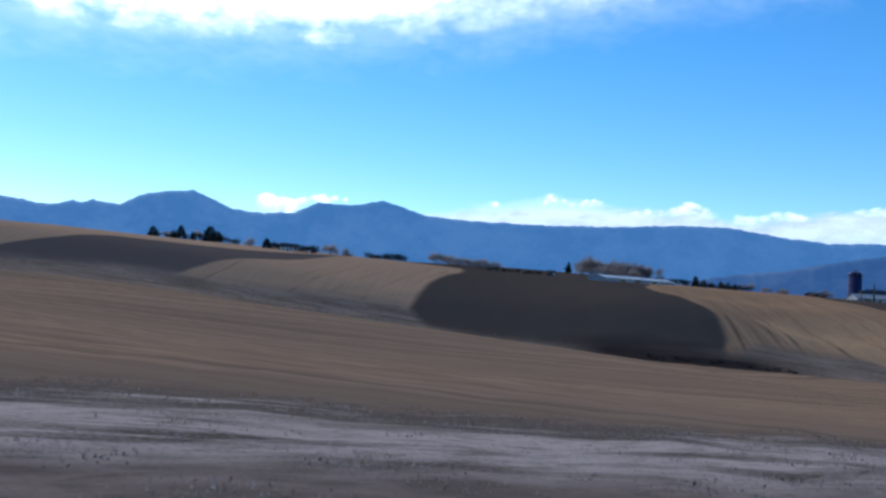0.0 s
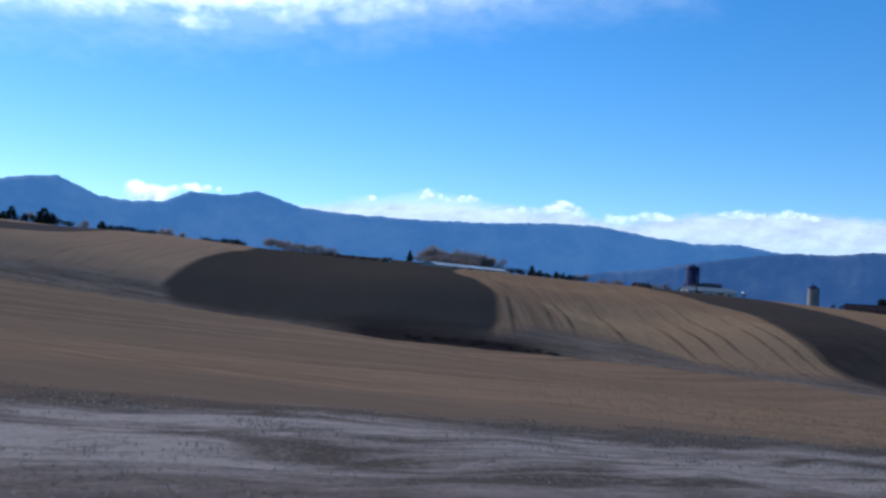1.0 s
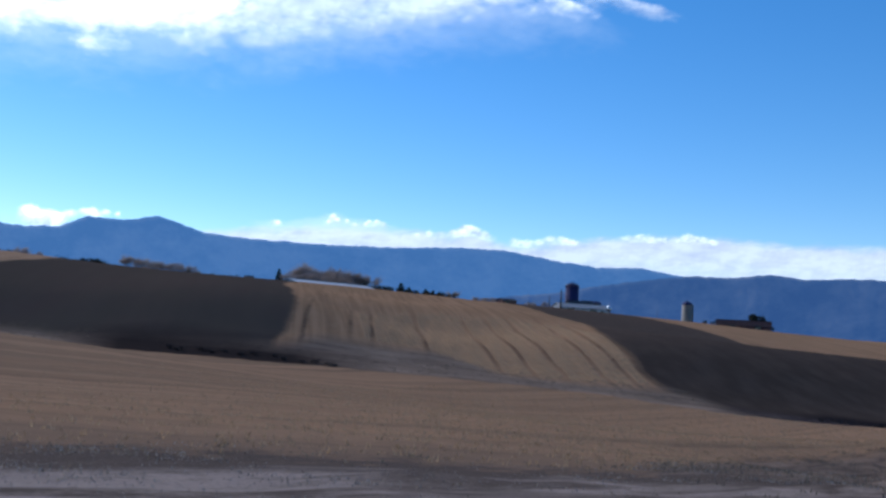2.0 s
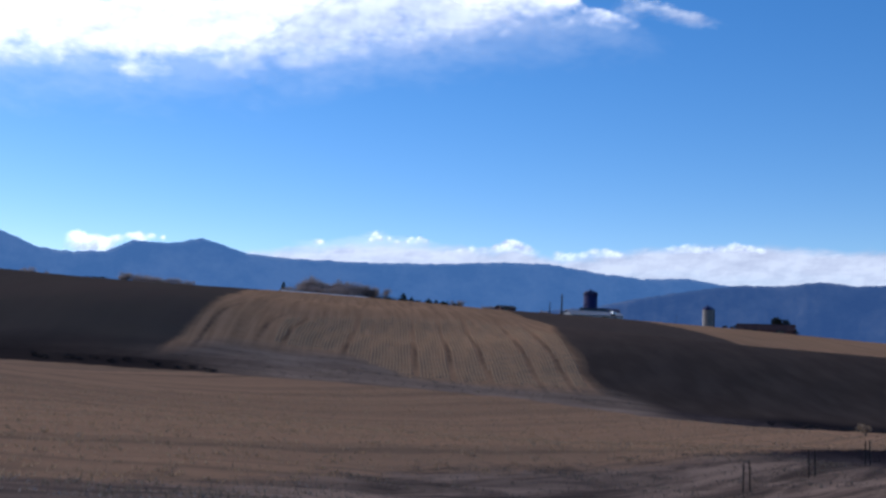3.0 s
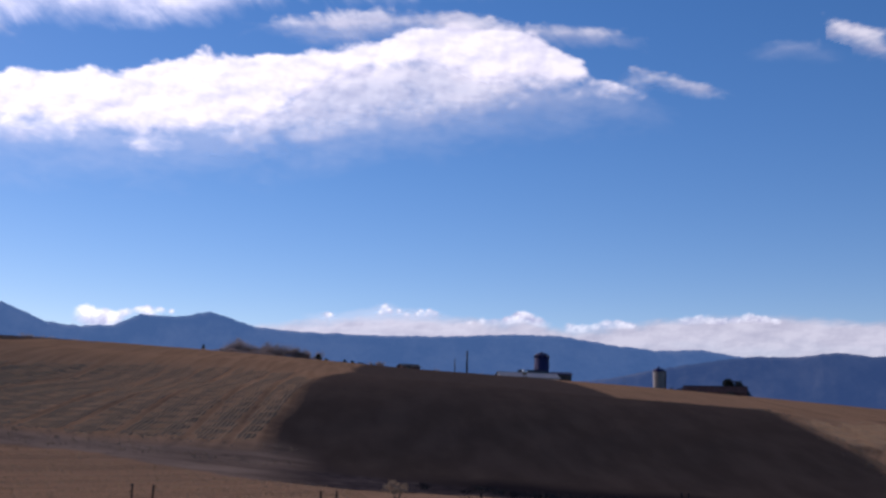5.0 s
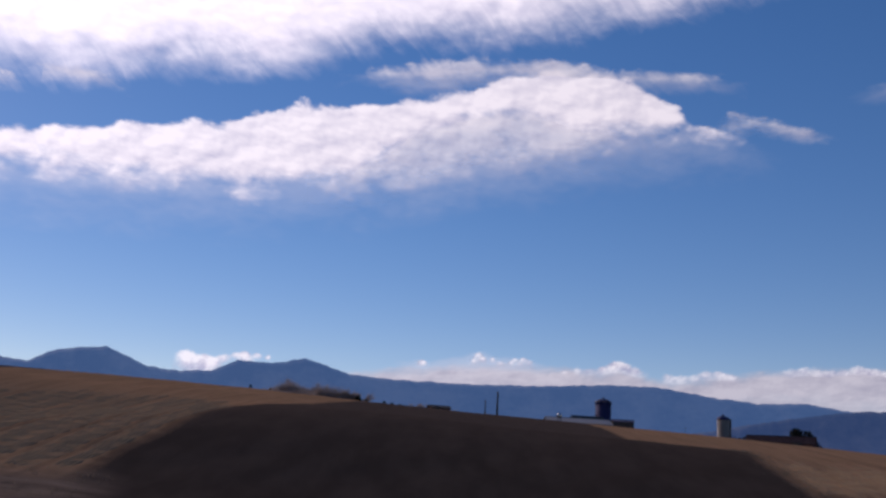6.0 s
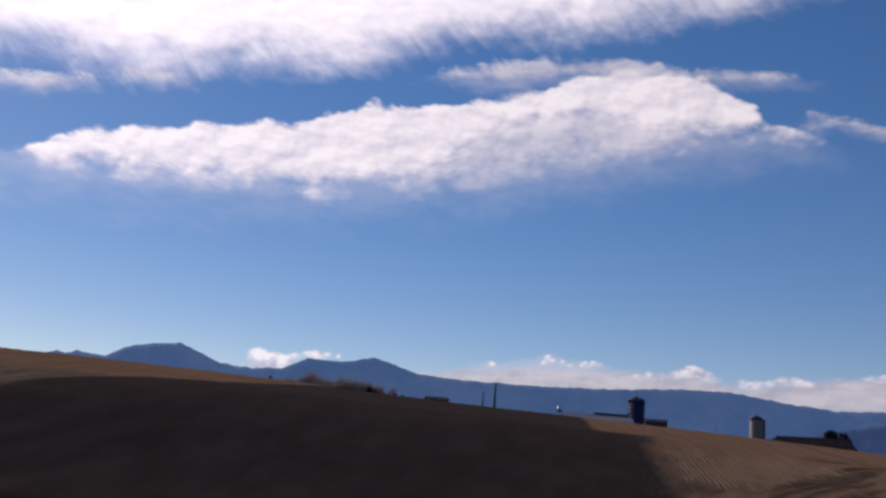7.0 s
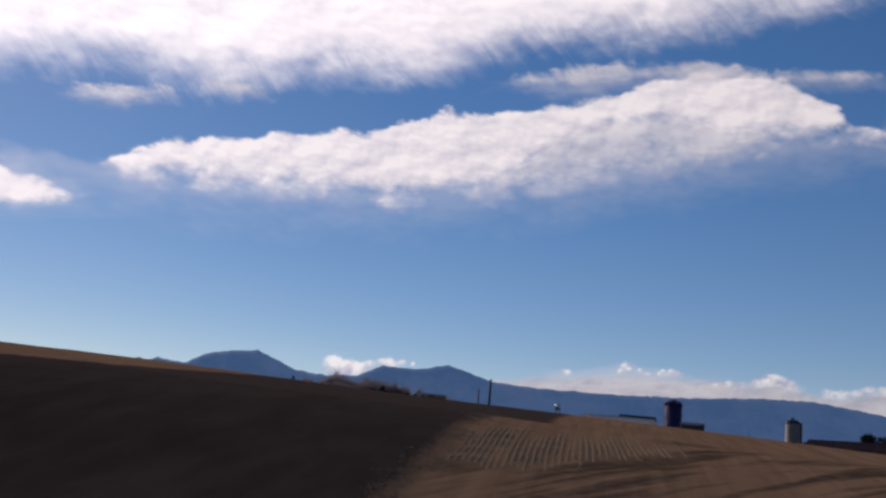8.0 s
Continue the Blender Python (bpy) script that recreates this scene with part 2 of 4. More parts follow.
    bare = n.mix(n.span(n.noise(n.vec(off, n.mul(x, 0.4)), 0.9, 5), 0.38, 0.66), (0.135, 0.102, 0.083), (0.225, 0.172, 0.140))
    bare = n.mix(n.span(blot, 0.45, 0.65, 0.0, 0.6), bare, (0.090, 0.078, 0.058))
    grass = n.mix(n.step(n.add(n.sub(n.math("MULTIPLY_ADD", n.math("MINIMUM", x, 16.0), -0.2, 13.6), off), n.mul(wob, 0.9)), 2.5), pale, bare)
    grass = n.mix(n.span(speck, 0.50, 0.30, 0.0, 0.5), grass, (0.10, 0.082, 0.068))
    on = n.add(n.add(n.mul(x, 0.848), n.mul(y, 0.53)), n.mul(wob, 0.8))
    grass = n.mix(n.mul(n.step(n.sub(x, 34.0), 24.0), n.span(sward, 0.42, 0.60, 0.8, 0.35)), grass, (0.092, 0.074, 0.062))
    dry = n.mix(n.span(patch, 0.40, 0.60), (0.072, 0.055, 0.044), (0.255, 0.186, 0.135))
    grass = n.mix(n.step(n.sub(on, 84.0), 24.0), grass, dry)
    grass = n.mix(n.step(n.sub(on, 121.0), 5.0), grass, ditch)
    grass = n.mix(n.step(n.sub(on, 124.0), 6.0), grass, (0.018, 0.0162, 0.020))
    grass = n.mix(n.step(n.sub(3.0, off), 2.0), grass, n.mix(n.span(patch, 0.40, 0.60), (0.10, 0.082, 0.066), (0.24, 0.192, 0.155)))
    side = n.mul(n.step(n.sub(n.sub(verge, y), n.add(n.mul(wob, 0.6), n.mul(n.sub(blot, 0.5), 9.0))), 2.6), n.step(n.sub(150.0, y), 20.0))
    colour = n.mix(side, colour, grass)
    warm = n.t.nodes.new("ShaderNodeMix")
    warm.data_type, warm.blend_type = "RGBA", "MULTIPLY"
    warm.inputs[0].default_value = 1.0
    n.put(warm.inputs[6], colour)
    n.put(warm.inputs[7], (1.04, 0.955, 0.93))
    colour = warm.outputs[2]
    n.bump(n.add(n.add(n.mul(fine, 0.35), n.mul(mid, 0.3)), n.mul(n.add(rows, streak), 0.4)), 0.6, 0.12)
    n.bsdf.inputs["Specular IOR Level"].default_value = 0.0
    return n.done(colour)


def plain(name, a, b, scale=2.0, rough=0.85, metal=0.0, spec=0.1, vary=0.0, detail=5):
    """A surface of two mottled tones, with fine relief; vary shifts it from object to object."""
    n = Nodes(name)
    co = n.xyz()[0]
    f = n.span(n.noise(co, scale, detail), 0.35, 0.65)
    c = n.mix(f, a, b)
    c = n.mix(n.span(n.noise(co, scale * 9, 3), 0.5, 0.8, 0.0, 0.4), c, tuple(v * 0.55 for v in a))
    if vary:
        c = n.mix(n.mul(n.random(), vary), c, tuple(v * 0.45 for v in a))
    n.bsdf.inputs["Roughness"].default_value, n.bsdf.inputs["Metallic"].default_value = rough, metal
    n.bsdf.inputs["Specular IOR Level"].default_value = spec
    n.bump(n.noise(co, scale * 6, 3), 0.35, 0.03)
    return n.done(c)


def ribbed(name, a, b, pitch, rough=0.5, metal=0.4, axis=0):
    """Ribbed sheet metal, streaked with weather."""
    n = Nodes(name)
    co, x, y, z = n.xyz()
    rib = n.math("SINE", n.mul((x, y, z)[axis], 6.2832 / pitch))
    streak = n.noise(n.vec(n.mul(x, 1.0), n.mul(y, 1.0), n.mul(z, 0.15)), 1.2, 4)
    c = n.mix(n.span(streak, 0.35, 0.7), a, b)
    c = n.mix(n.span(n.noise(co, 0.6, 3), 0.55, 0.75, 0.0, 0.5), c, tuple(v * 0.6 for v in b))
    n.bsdf.inputs["Roughness"].default_value, n.bsdf.inputs["Metallic"].default_value = rough, metal
    n.bump(rib, 0.5, 0.03)
    return n.done(c)


def leafy(name, a, b, through=0.0):
    """Foliage, twigs or straw: each small piece takes its own tone."""
    n = Nodes(name)
    c = n.mix(n.island(), a, b)
    c = n.mix(n.mul(n.random(), 0.35), c, tuple(v * 0.6 for v in a))
    if through:
        glow = n.t.nodes.new("ShaderNodeBsdfTranslucent")
        n.put(glow.inputs[0], c)
        both = n.t.nodes.new("ShaderNodeMixShader")
        both.inputs[0].default_value = through
        n.put(both.inputs[1], n.bsdf.outputs[0])
        n.put(both.inputs[2], glow.outputs[0])
        n.t.links.new(both.outputs[0], n.out.inputs[0])
    return n.done(c)


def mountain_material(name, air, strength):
    """Wooded ridges many miles off; blue air haze is put on them as surface emission."""
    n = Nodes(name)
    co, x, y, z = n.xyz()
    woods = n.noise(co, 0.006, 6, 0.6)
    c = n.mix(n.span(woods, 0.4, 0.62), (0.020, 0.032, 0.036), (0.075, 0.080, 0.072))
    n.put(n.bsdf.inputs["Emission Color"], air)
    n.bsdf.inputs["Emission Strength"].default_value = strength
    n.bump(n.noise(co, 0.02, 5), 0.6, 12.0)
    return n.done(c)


SHADE_VAPOUR, LIT_VAPOUR = (0.42, 0.49, 0.66), (0.83, 0.925, 1.0)


def cloud_material(name, stretch, edge, gain, bright, soft=0.35, contrast=1.0, most=1.0, billow=0.0, hair=0.0, lit_tone=LIT_VAPOUR):
    """Glowing vapour with sun and shade painted in: solid where the bank is thick, billowed or torn at its rim; hair
    draws the rim out in slanting fibres.
    """
    n = Nodes(name)
    uv = n.t.nodes.new("ShaderNodeUVMap").outputs[0]
    s = n.t.nodes.new("ShaderNodeSeparateXYZ")
    n.put(s.inputs[0], uv)
    u, w = s.outputs[0], s.outputs[1]
    thick = n.t.nodes.new("ShaderNodeAttribute")
    thick.attribute_name = "thick"
    under = n.t.nodes.new("ShaderNodeAttribute")
    under.attribute_name = "under"
    under = under.outputs["Fac"]

    def lumps(du, dw):
        """Rounded billows of several sizes, swollen in the middle."""
        x, y = n.mul(n.add(u, du), stretch[0]), n.mul(n.add(w, dw), stretch[1])
        bend = n.noise(n.vec(x, y, 5.1), 0.9, 3, 0.5)
        v = n.t.nodes.new("ShaderNodeTexVoronoi")
        v.voronoi_dimensions, v.feature = "2D", "SMOOTH_F1"
        n.put(v.inputs["Vector"], n.vec(n.math("MULTIPLY_ADD", bend, 0.9, x), n.math("MULTIPLY_ADD", bend, -0.7, y)))
        v.inputs["Scale"].default_value, v.inputs["Detail"].default_value = 0.8, 3.0
        v.inputs["Roughness"].default_value, v.inputs["Smoothness"].default_value = 0.5, 0.75
        return n.sub(0.42, v.outputs["Distance"])

    p = n.vec(n.mul(u, stretch[0]), n.mul(w, stretch[1]))
    form = n.add(n.mul(n.noise(p, 0.55, 5, 0.46, 0.15), 0.7), n.mul(n.noise(p, 2.2, 7, 0.6, 0.4), 0.3))
    if hair:
        strand = n.noise(n.vec(n.math("MULTIPLY_ADD", w, 0.85, u), n.mul(w, 0.55)), 0.46, 6, 0.6, 1.6)
        form = n.add(n.mul(form, 1 - hair), n.mul(strand, hair))
    d = n.add(n.mul(thick.outputs["Fac"], gain), n.mul(n.sub(form, 0.5), edge))
    relief = n.sub(n.noise(n.vec(n.mul(u, stretch[0]), n.mul(w, stretch[1]), 2.7), 0.5, 5, 0.5, 0.2),
                   n.noise(n.vec(n.mul(n.sub(u, 0.35), stretch[0]), n.mul(n.add(w, 0.4), stretch[1]), 2.7), 0.5, 5, 0.5, 0.2))
    if billow:
        here = lumps(0.0, 0.0)
        d = n.add(d, n.mul(here, billow))
        relief = n.add(relief, n.mul(n.sub(here, lumps(-0.12 / stretch[0], 0.16 / stretch[1])), 0.30))
    # crisp above, drawn out and thin below
    blur = n.span(under, 0.15, 0.9, soft * 0.3, soft * 1.5)
    alpha = n.span(d, n.mul(blur, -1.0), n.add(blur, n.span(under, 0.0, 0.7, 0.45, 0.85)), 0.0, most)
    n.t.nodes[-1].interpolation_type = "SMOOTHSTEP"
    # sunlit and shaded tones of relief and underside put into the colour
    tone = n.mix(n.span(n.sub(n.add(n.mul(relief, contrast), n.mul(d, 0.045)), n.mul(n.span(under, 0.35, 1.0), 0.10 * contrast)), -0.24, 0.12), SHADE_VAPOUR, lit_tone)
    glow = n.t.nodes.new("ShaderNodeEmission")
    n.put(glow.inputs[0], tone)
    # sunlight scattered forward is painted in: glow set brighter towards the sun
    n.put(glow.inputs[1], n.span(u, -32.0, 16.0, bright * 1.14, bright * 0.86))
    clear = n.t.nodes.new("ShaderNodeBsdfTransparent")
    both = n.t.nodes.new("ShaderNodeMixShader")
    n.put(both.inputs[0], alpha)
    n.put(both.inputs[1], clear.outputs[0])
    n.put(both.inputs[2], glow.outputs[0])
    n.t.links.new(both.outputs[0], n.out.inputs[0])
    return n.m


LAND = land_material()
ASPHALT = plain("asphalt", (0.05, 0.05, 0.052), (0.075, 0.073, 0.07), 3.0, 0.9)
BLEACHED = leafy("bleached_grass", (0.35, 0.30, 0.265), (0.165, 0.138, 0.118), 0.4)
ROW_STRAW = plain("row_straw", (0.36, 0.235, 0.135), (0.29, 0.19, 0.11), 0.9, 0.95, 0.0, 0.0)
FURROW = plain("furrow_soil", (0.160, 0.103, 0.069), (0.205, 0.134, 0.088), 0.9, 0.95, 0.0, 0.0)
PALE_FURROW = plain("dusty_furrow_soil", (0.205, 0.140, 0.092), (0.25, 0.170, 0.110), 0.9, 0.95, 0.0, 0.0)
CUT_STRAW = leafy("cut_straw", (0.40, 0.278, 0.175), (0.25, 0.170, 0.106), 0.45)
DRY_WEED = leafy("dry_weed", (0.20, 0.162, 0.124), (0.11, 0.089, 0.070), 0.5)
BLACK_WEED = leafy("black_weed", (0.018, 0.016, 0.019), (0.034, 0.029, 0.030))
DARK_BRUSH = leafy("dark_brush", (0.052, 0.043, 0.038), (0.095, 0.077, 0.062))
TAN_BRUSH = leafy("tan_brush", (0.46, 0.34, 0.22), (0.30, 0.22, 0.14), 0.45)
NEEDLES = leafy("needles", (0.022, 0.034, 0.022), (0.045, 0.062, 0.036))
TWIGS = leafy("twigs", (0.26, 0.215, 0.205), (0.39, 0.33, 0.315), 0.5)
HEDGE = leafy("hedge_leaf", (0.028, 0.032, 0.024), (0.06, 0.055, 0.042))
BARK = plain("bark", (0.085, 0.065, 0.05), (0.14, 0.11, 0.085), 6.0)
POLE_WOOD = plain("pole_wood", (0.06, 0.047, 0.038), (0.10, 0.08, 0.065), 5.0)
STEEL_POST = plain("rusty_post", (0.045, 0.033, 0.028), (0.075, 0.054, 0.043), 14.0, 0.75, 0.2)
WHITE_METAL = ribbed("white_metal", (0.40, 0.40, 0.42), (0.48, 0.48, 0.48), 0.3, 0.5, 0.15)
GREY_METAL = ribbed("grey_metal", (0.26, 0.25, 0.255), (0.34, 0.325, 0.32), 0.25, 0.6, 0.1)
DARK_METAL = ribbed("dark_metal", (0.026, 0.028, 0.080), (0.040, 0.043, 0.118), 0.25, 0.5, 0.2)
PALE_WALL = plain("pale_wall", (0.42, 0.42, 0.42), (0.52, 0.515, 0.50), 0.8)
GREY_WALL = plain("grey_wall", (0.26, 0.27, 0.29), (0.36, 0.37, 0.38), 0.8)
RED_WALL = plain("barn_red", (0.080, 0.043, 0.045), (0.125, 0.068, 0.064), 0.9)
BROWN_ROOF = plain("brown_roof", (0.055, 0.034, 0.034), (0.080, 0.050, 0.048), 0.7, 0.9, 0.0, 0.0)
DARK_ROOF = plain("dark_roof", (0.045, 0.042, 0.045), (0.075, 0.07, 0.07), 0.9)
CONCRETE = plain("silo_concrete", (0.175, 0.143, 0.118), (0.235, 0.195, 0.16), 0.7, 0.34, 0.0, 0.6)
DARK_GLASS = plain("dark_opening", (0.02, 0.022, 0.028), (0.035, 0.037, 0.04), 1.0, 0.2, 0.0, 0.5)
TANK_METAL = plain("bright_tank_metal", (0.42, 0.43, 0.45), (0.52, 0.53, 0.55), 1.5, 0.24, 0.85, 0.5)
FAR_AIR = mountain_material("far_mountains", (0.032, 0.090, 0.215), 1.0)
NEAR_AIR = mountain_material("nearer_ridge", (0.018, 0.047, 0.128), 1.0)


# ---- the land: one rolling sheet, levels on a coarse grid, smoothly joined ----
LAND_X = np.array([-260, -130, -50, 20, 80, 140, 210, 310, 480.0])
LAND_V = np.array([-20, 45, 95, 140, 185, 212, 236, 275, 400, 560, 800.0])
LEVELS = np.array([
    (10.3, 11.0, 12.8, 16.6, 21.7, 23.1, 23.0, 22.9, 26.5, 35.5, 42.0),
    (4.6, 3.8, 3.2, -2.7, 6.6, 14.7, 16.2, 13.8, 19.0, 26.2, 37.1),
    (0.9, -0.4, -2.8, -0.9, 0.8, 7.8, 9.8, 11.1, 14.8, 21.6, 32.1),
    (-2.8, -4.3, -7.2, -5.7, -7.0, 0.1, 5.2, 8.2, 10.9, 21.0, 28.7),
    (-10.3, -7.3, -8.9, -11.3, -8.7, -4.6, -3.2, 4.5, 9.6, 19.0, 26.3),
    (-17.2, -11.6, -9.9, -10.5, -12.6, -7.6, -3.9, 0.6, 8.9, 14.7, 23.9),
    (-22.0, -18.1, -15.2, -10.7, -13.0, -8.8, -5.6, -4.8, 5.6, 11.8, 21.7),
    (-22.0, -22.0, -22.0, -15.6, -14.3, -11.6, -9.1, -8.3, -0.9, 7.8, 18.1),
    (-22.0, -22.0, -22.0, -22.0, -17.9, -16.9, -17.6, -17.1, -10.6, -1.3, 10.2),
])
# low swells on the brow
SWELL_X, SWELL_Y = (-20, 20, 50, 80, 112, 140, 170, 200), (205, 235, 268)
SWELLS = ((-0.38, 0.19, 3.49, -1.78, 2.38, 1.34, 1.46, -0.35),
          (-0.92, -1.16, 1.76, 1.73, 0.78, -0.63, -3.62, -1.64),
          (1.24, 0.06, -0.27, -1.77, -0.10, -0.61, -0.62, -0.38))


def smooth_weights(knots, q):
    """Weights of a smooth cubic through the knots, level past the ends."""
    q = np.clip(np.atleast_1d(np.asarray(q, float)), knots[0], knots[-1])
    n = len(knots)
    slope = np.zeros((n, n))
    for i in range(n):
        if 0 < i < n - 1:
            a, b = knots[i] - knots[i - 1], knots[i + 1] - knots[i]
            slope[i, i - 1], slope[i, i], slope[i, i + 1] = -b / (a * (a + b)), (b - a) / (a * b), a / (b * (a + b))
        else:
            j, k = max(i - 1, 0), min(i + 1, n - 1)
            slope[i, j] -= 1 / (knots[k] - knots[j])
            slope[i, k] += 1 / (knots[k] - knots[j])
    k = np.clip(np.searchsorted(knots, q, side="right") - 1, 0, n - 2)
    h = knots[k + 1] - knots[k]
    t = (q - knots[k]) / h
    eye = np.eye(n)
    return ((2 * t**3 - 3 * t**2 + 1)[:, None] * eye[k] + ((t**3 - 2 * t**2 + t) * h)[:, None] * slope[k]
            + (-2 * t**3 + 3 * t**2)[:, None] * eye[k + 1] + ((t**3 - t**2) * h)[:, None] * slope[k + 1])


def land(x, y):
    """The ground's height at arrays of x and y."""
    x, y = np.atleast_1d(np.asarray(x, float)), np.atleast_1d(np.asarray(y, float))
    v = y + 0.2 * x
    h = np.einsum("ni,ij,nj->n", smooth_weights(LAND_X, x), LEVELS, smooth_weights(LAND_V, v))
    for cy, rises in zip(SWELL_Y, SWELLS):
        for cx, rise in zip(SWELL_X, rises):
            h = h + rise * np.exp(-((x - cx) ** 2 + (y - cy) ** 2) / 676)
    # a hollow between road and field where the fence begins
    h = h - 1.4 * np.exp(-((-0.530 * x + 0.848 * y - 19.3) / 8.5) ** 2 - ((0.848 * x + 0.530 * y - 104) / 15) ** 2)
    h = h + 0.42 * np.exp(-((x - 98.5) ** 2 + (y - 87) ** 2) / 200)
    out = np.maximum(np.maximum(np.abs(x - 100) - 420, v - 820), np.maximum(-60 - v, 0))
    return h + (-45 - h) * (1 - np.exp(-(out / 500) ** 2))


def ground_at(x, y):
    return float(land(x, y)[0])


def ripple(x, y):
    """Small unevenness of tilled and grazed ground."""
    return (0.06 * np.sin(x * 0.41 + 1.3 * np.sin(y * 0.23)) * np.sin(y * 0.37 + 0.7 * np.sin(x * 0.19))
            + 0.06 * np.sin(x * 1.3 + y * 0.7) * np.sin(y * 1.1 - x * 0.4))


def axis(lo, hi, step, far_lo, far_hi):
    mid = np.arange(lo, hi + step / 2, step)
    left = lo - np.geomspace(step, lo - far_lo, 26)[::-1]
    right = hi + np.geomspace(step, far_hi - hi, 26)
    return np.concatenate([left, mid, right])


def mesh_from(name, verts, faces, material, smooth=True):
    me = bpy.data.meshes.new(name)
    me.from_pydata([tuple(map(float, v)) for v in verts], [], faces)
    me.materials.append(material)
    if smooth:
        me.polygons.foreach_set("use_smooth", [True] * len(me.polygons))
    me.update()
    return me


def grid_faces(nx, ny):
    return [(j * nx + i, j * nx + i + 1, (j + 1) * nx + i + 1, (j + 1) * nx + i) for j in range(ny - 1) for i in range(nx - 1)]


def build_ground():
    xs, ys = axis(-120, 280, 1.6, -4600, 4600), axis(-20, 330, 1.6, -3000, 4450)
    gx, gy = np.meshgrid(xs, ys)
    gx, gy = gx.ravel(), gy.ravel()
    gz = land(gx, gy)
    road = np.abs(-0.530 * gx + 0.848 * gy)
    near = np.clip((road - 4.5) / 3, 0, 1) * np.exp(-np.maximum(np.hypot(gx - 100, gy - 130) - 150, 0) / 150)
    gz = gz + ripple(gx, gy) * near
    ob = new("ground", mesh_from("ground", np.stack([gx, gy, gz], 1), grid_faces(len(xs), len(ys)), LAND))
    tagged(ob, "rolling strip-farmed hills of tan stubble and dark fallow", "ground", kind="structure")


def build_road():
    verts, s = [], np.arange(-60, 300, 4.0)
    for k in s:
        cx, cy = 0.848 * k, 0.530 * k
        for off in (-3.6, 0.0, 3.6):
            x, y = cx - 0.530 * off, cy + 0.848 * off
            verts.append((x, y, ground_at(x, y) + 0.12 - 0.02 * abs(off)))
    ob = new("road", mesh_from("road", verts, grid_faces(3, len(s)), ASPHALT))
    tagged(ob, "grey asphalt country road running down the hill", "road", kind="structure")


CENTRE = Vector((90, 55, -5))


def on_sky(az, el, radius):
    a, e = radians(az), radians(el)
    return (CENTRE.x + radius * math.sin(a) * math.cos(e), CENTRE.y + radius * math.cos(a) * math.cos(e), CENTRE.z + radius * math.sin(e))


def build_range(name, ridge, radius, depth, base, material, label, rough):
    """A mountain range: a ridge line by bearing and rise, spurs and gullies running down to the plain."""
    az0, az1 = ridge[0][0], ridge[-1][0]
    azs = np.arange(az0, az1 + 0.05, 0.14)
    crest = np.interp(azs, [r[0] for r in ridge], [r[1] for r in ridge])
    rows, verts = 22, []
    for j in range(rows):
        f = j / (rows - 1)
        for i, a in enumerate(azs):
            spur = noise.fractal((a * 0.55, f * 1.4, radius * 0.001), 0.9, 2.0, 5) * rough
            jag = noise.fractal((a * 3.1, 7.7, radius * 0.001), 0.8, 2.0, 4) * 0.045
            if f <= 0.8:
                k = (f / 0.8) ** 1.25
                el = base + (crest[i] - base) * k + spur * 4 * k * (1 - k) + jag * k
            else:
                el = crest[i] + jag - (f - 0.8) * 9
            r = radius - depth * (0.8 - f) + spur * 220 * f * (0.8 - f)
            verts.append(on_sky(a, el, r))
    ob = new(name, mesh_from(name, verts, grid_faces(len(azs), rows), material))
    tagged(ob, label, "mountains", kind="structure")


MAIN_RIDGE = ((-42, 4.2), (-30, 4.3), (-25.2, 4.5), (-24.1, 4.37), (-23.5, 4.27), (-22.4, 4.31), (-21.7, 4.58), (-21.3, 4.46), (-20.7, 4.67), (-19.3, 4.52),
              (-18.4, 5.03), (-17.7, 5.31), (-15.4, 5.65), (-14.3, 5.2), (-13.2, 4.75), (-11.4, 4.62), (-9.7, 4.79), (-8.4, 5.44), (-6.4, 5.41),
              (-4.65, 5.8), (-3.4, 5.45), (-2.1, 5.05), (0, 4.92), (2.2, 4.9), (4.3, 4.86), (9, 4.96), (12.4, 5.18), (15.2, 5.12), (16.3, 4.95),
              (17.9, 4.7), (20.4, 4.4), (22.8, 4.5), (24.7, 4.15), (30, 3.9), (46, 3.7))
FRONT_RIDGE = ((10, 1.2), (13, 2.1), (15.5, 2.55), (18, 2.85), (20, 3.3), (22.9, 3.8), (25.5, 4.15), (27.7, 4.15), (29.7, 4.4), (31.7, 4.18), (34, 4.3), (46, 4.0))

build_ground()
build_road()
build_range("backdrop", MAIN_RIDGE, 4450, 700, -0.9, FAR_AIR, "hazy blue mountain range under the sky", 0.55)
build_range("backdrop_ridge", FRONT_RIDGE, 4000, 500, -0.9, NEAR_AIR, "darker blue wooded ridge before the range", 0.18)


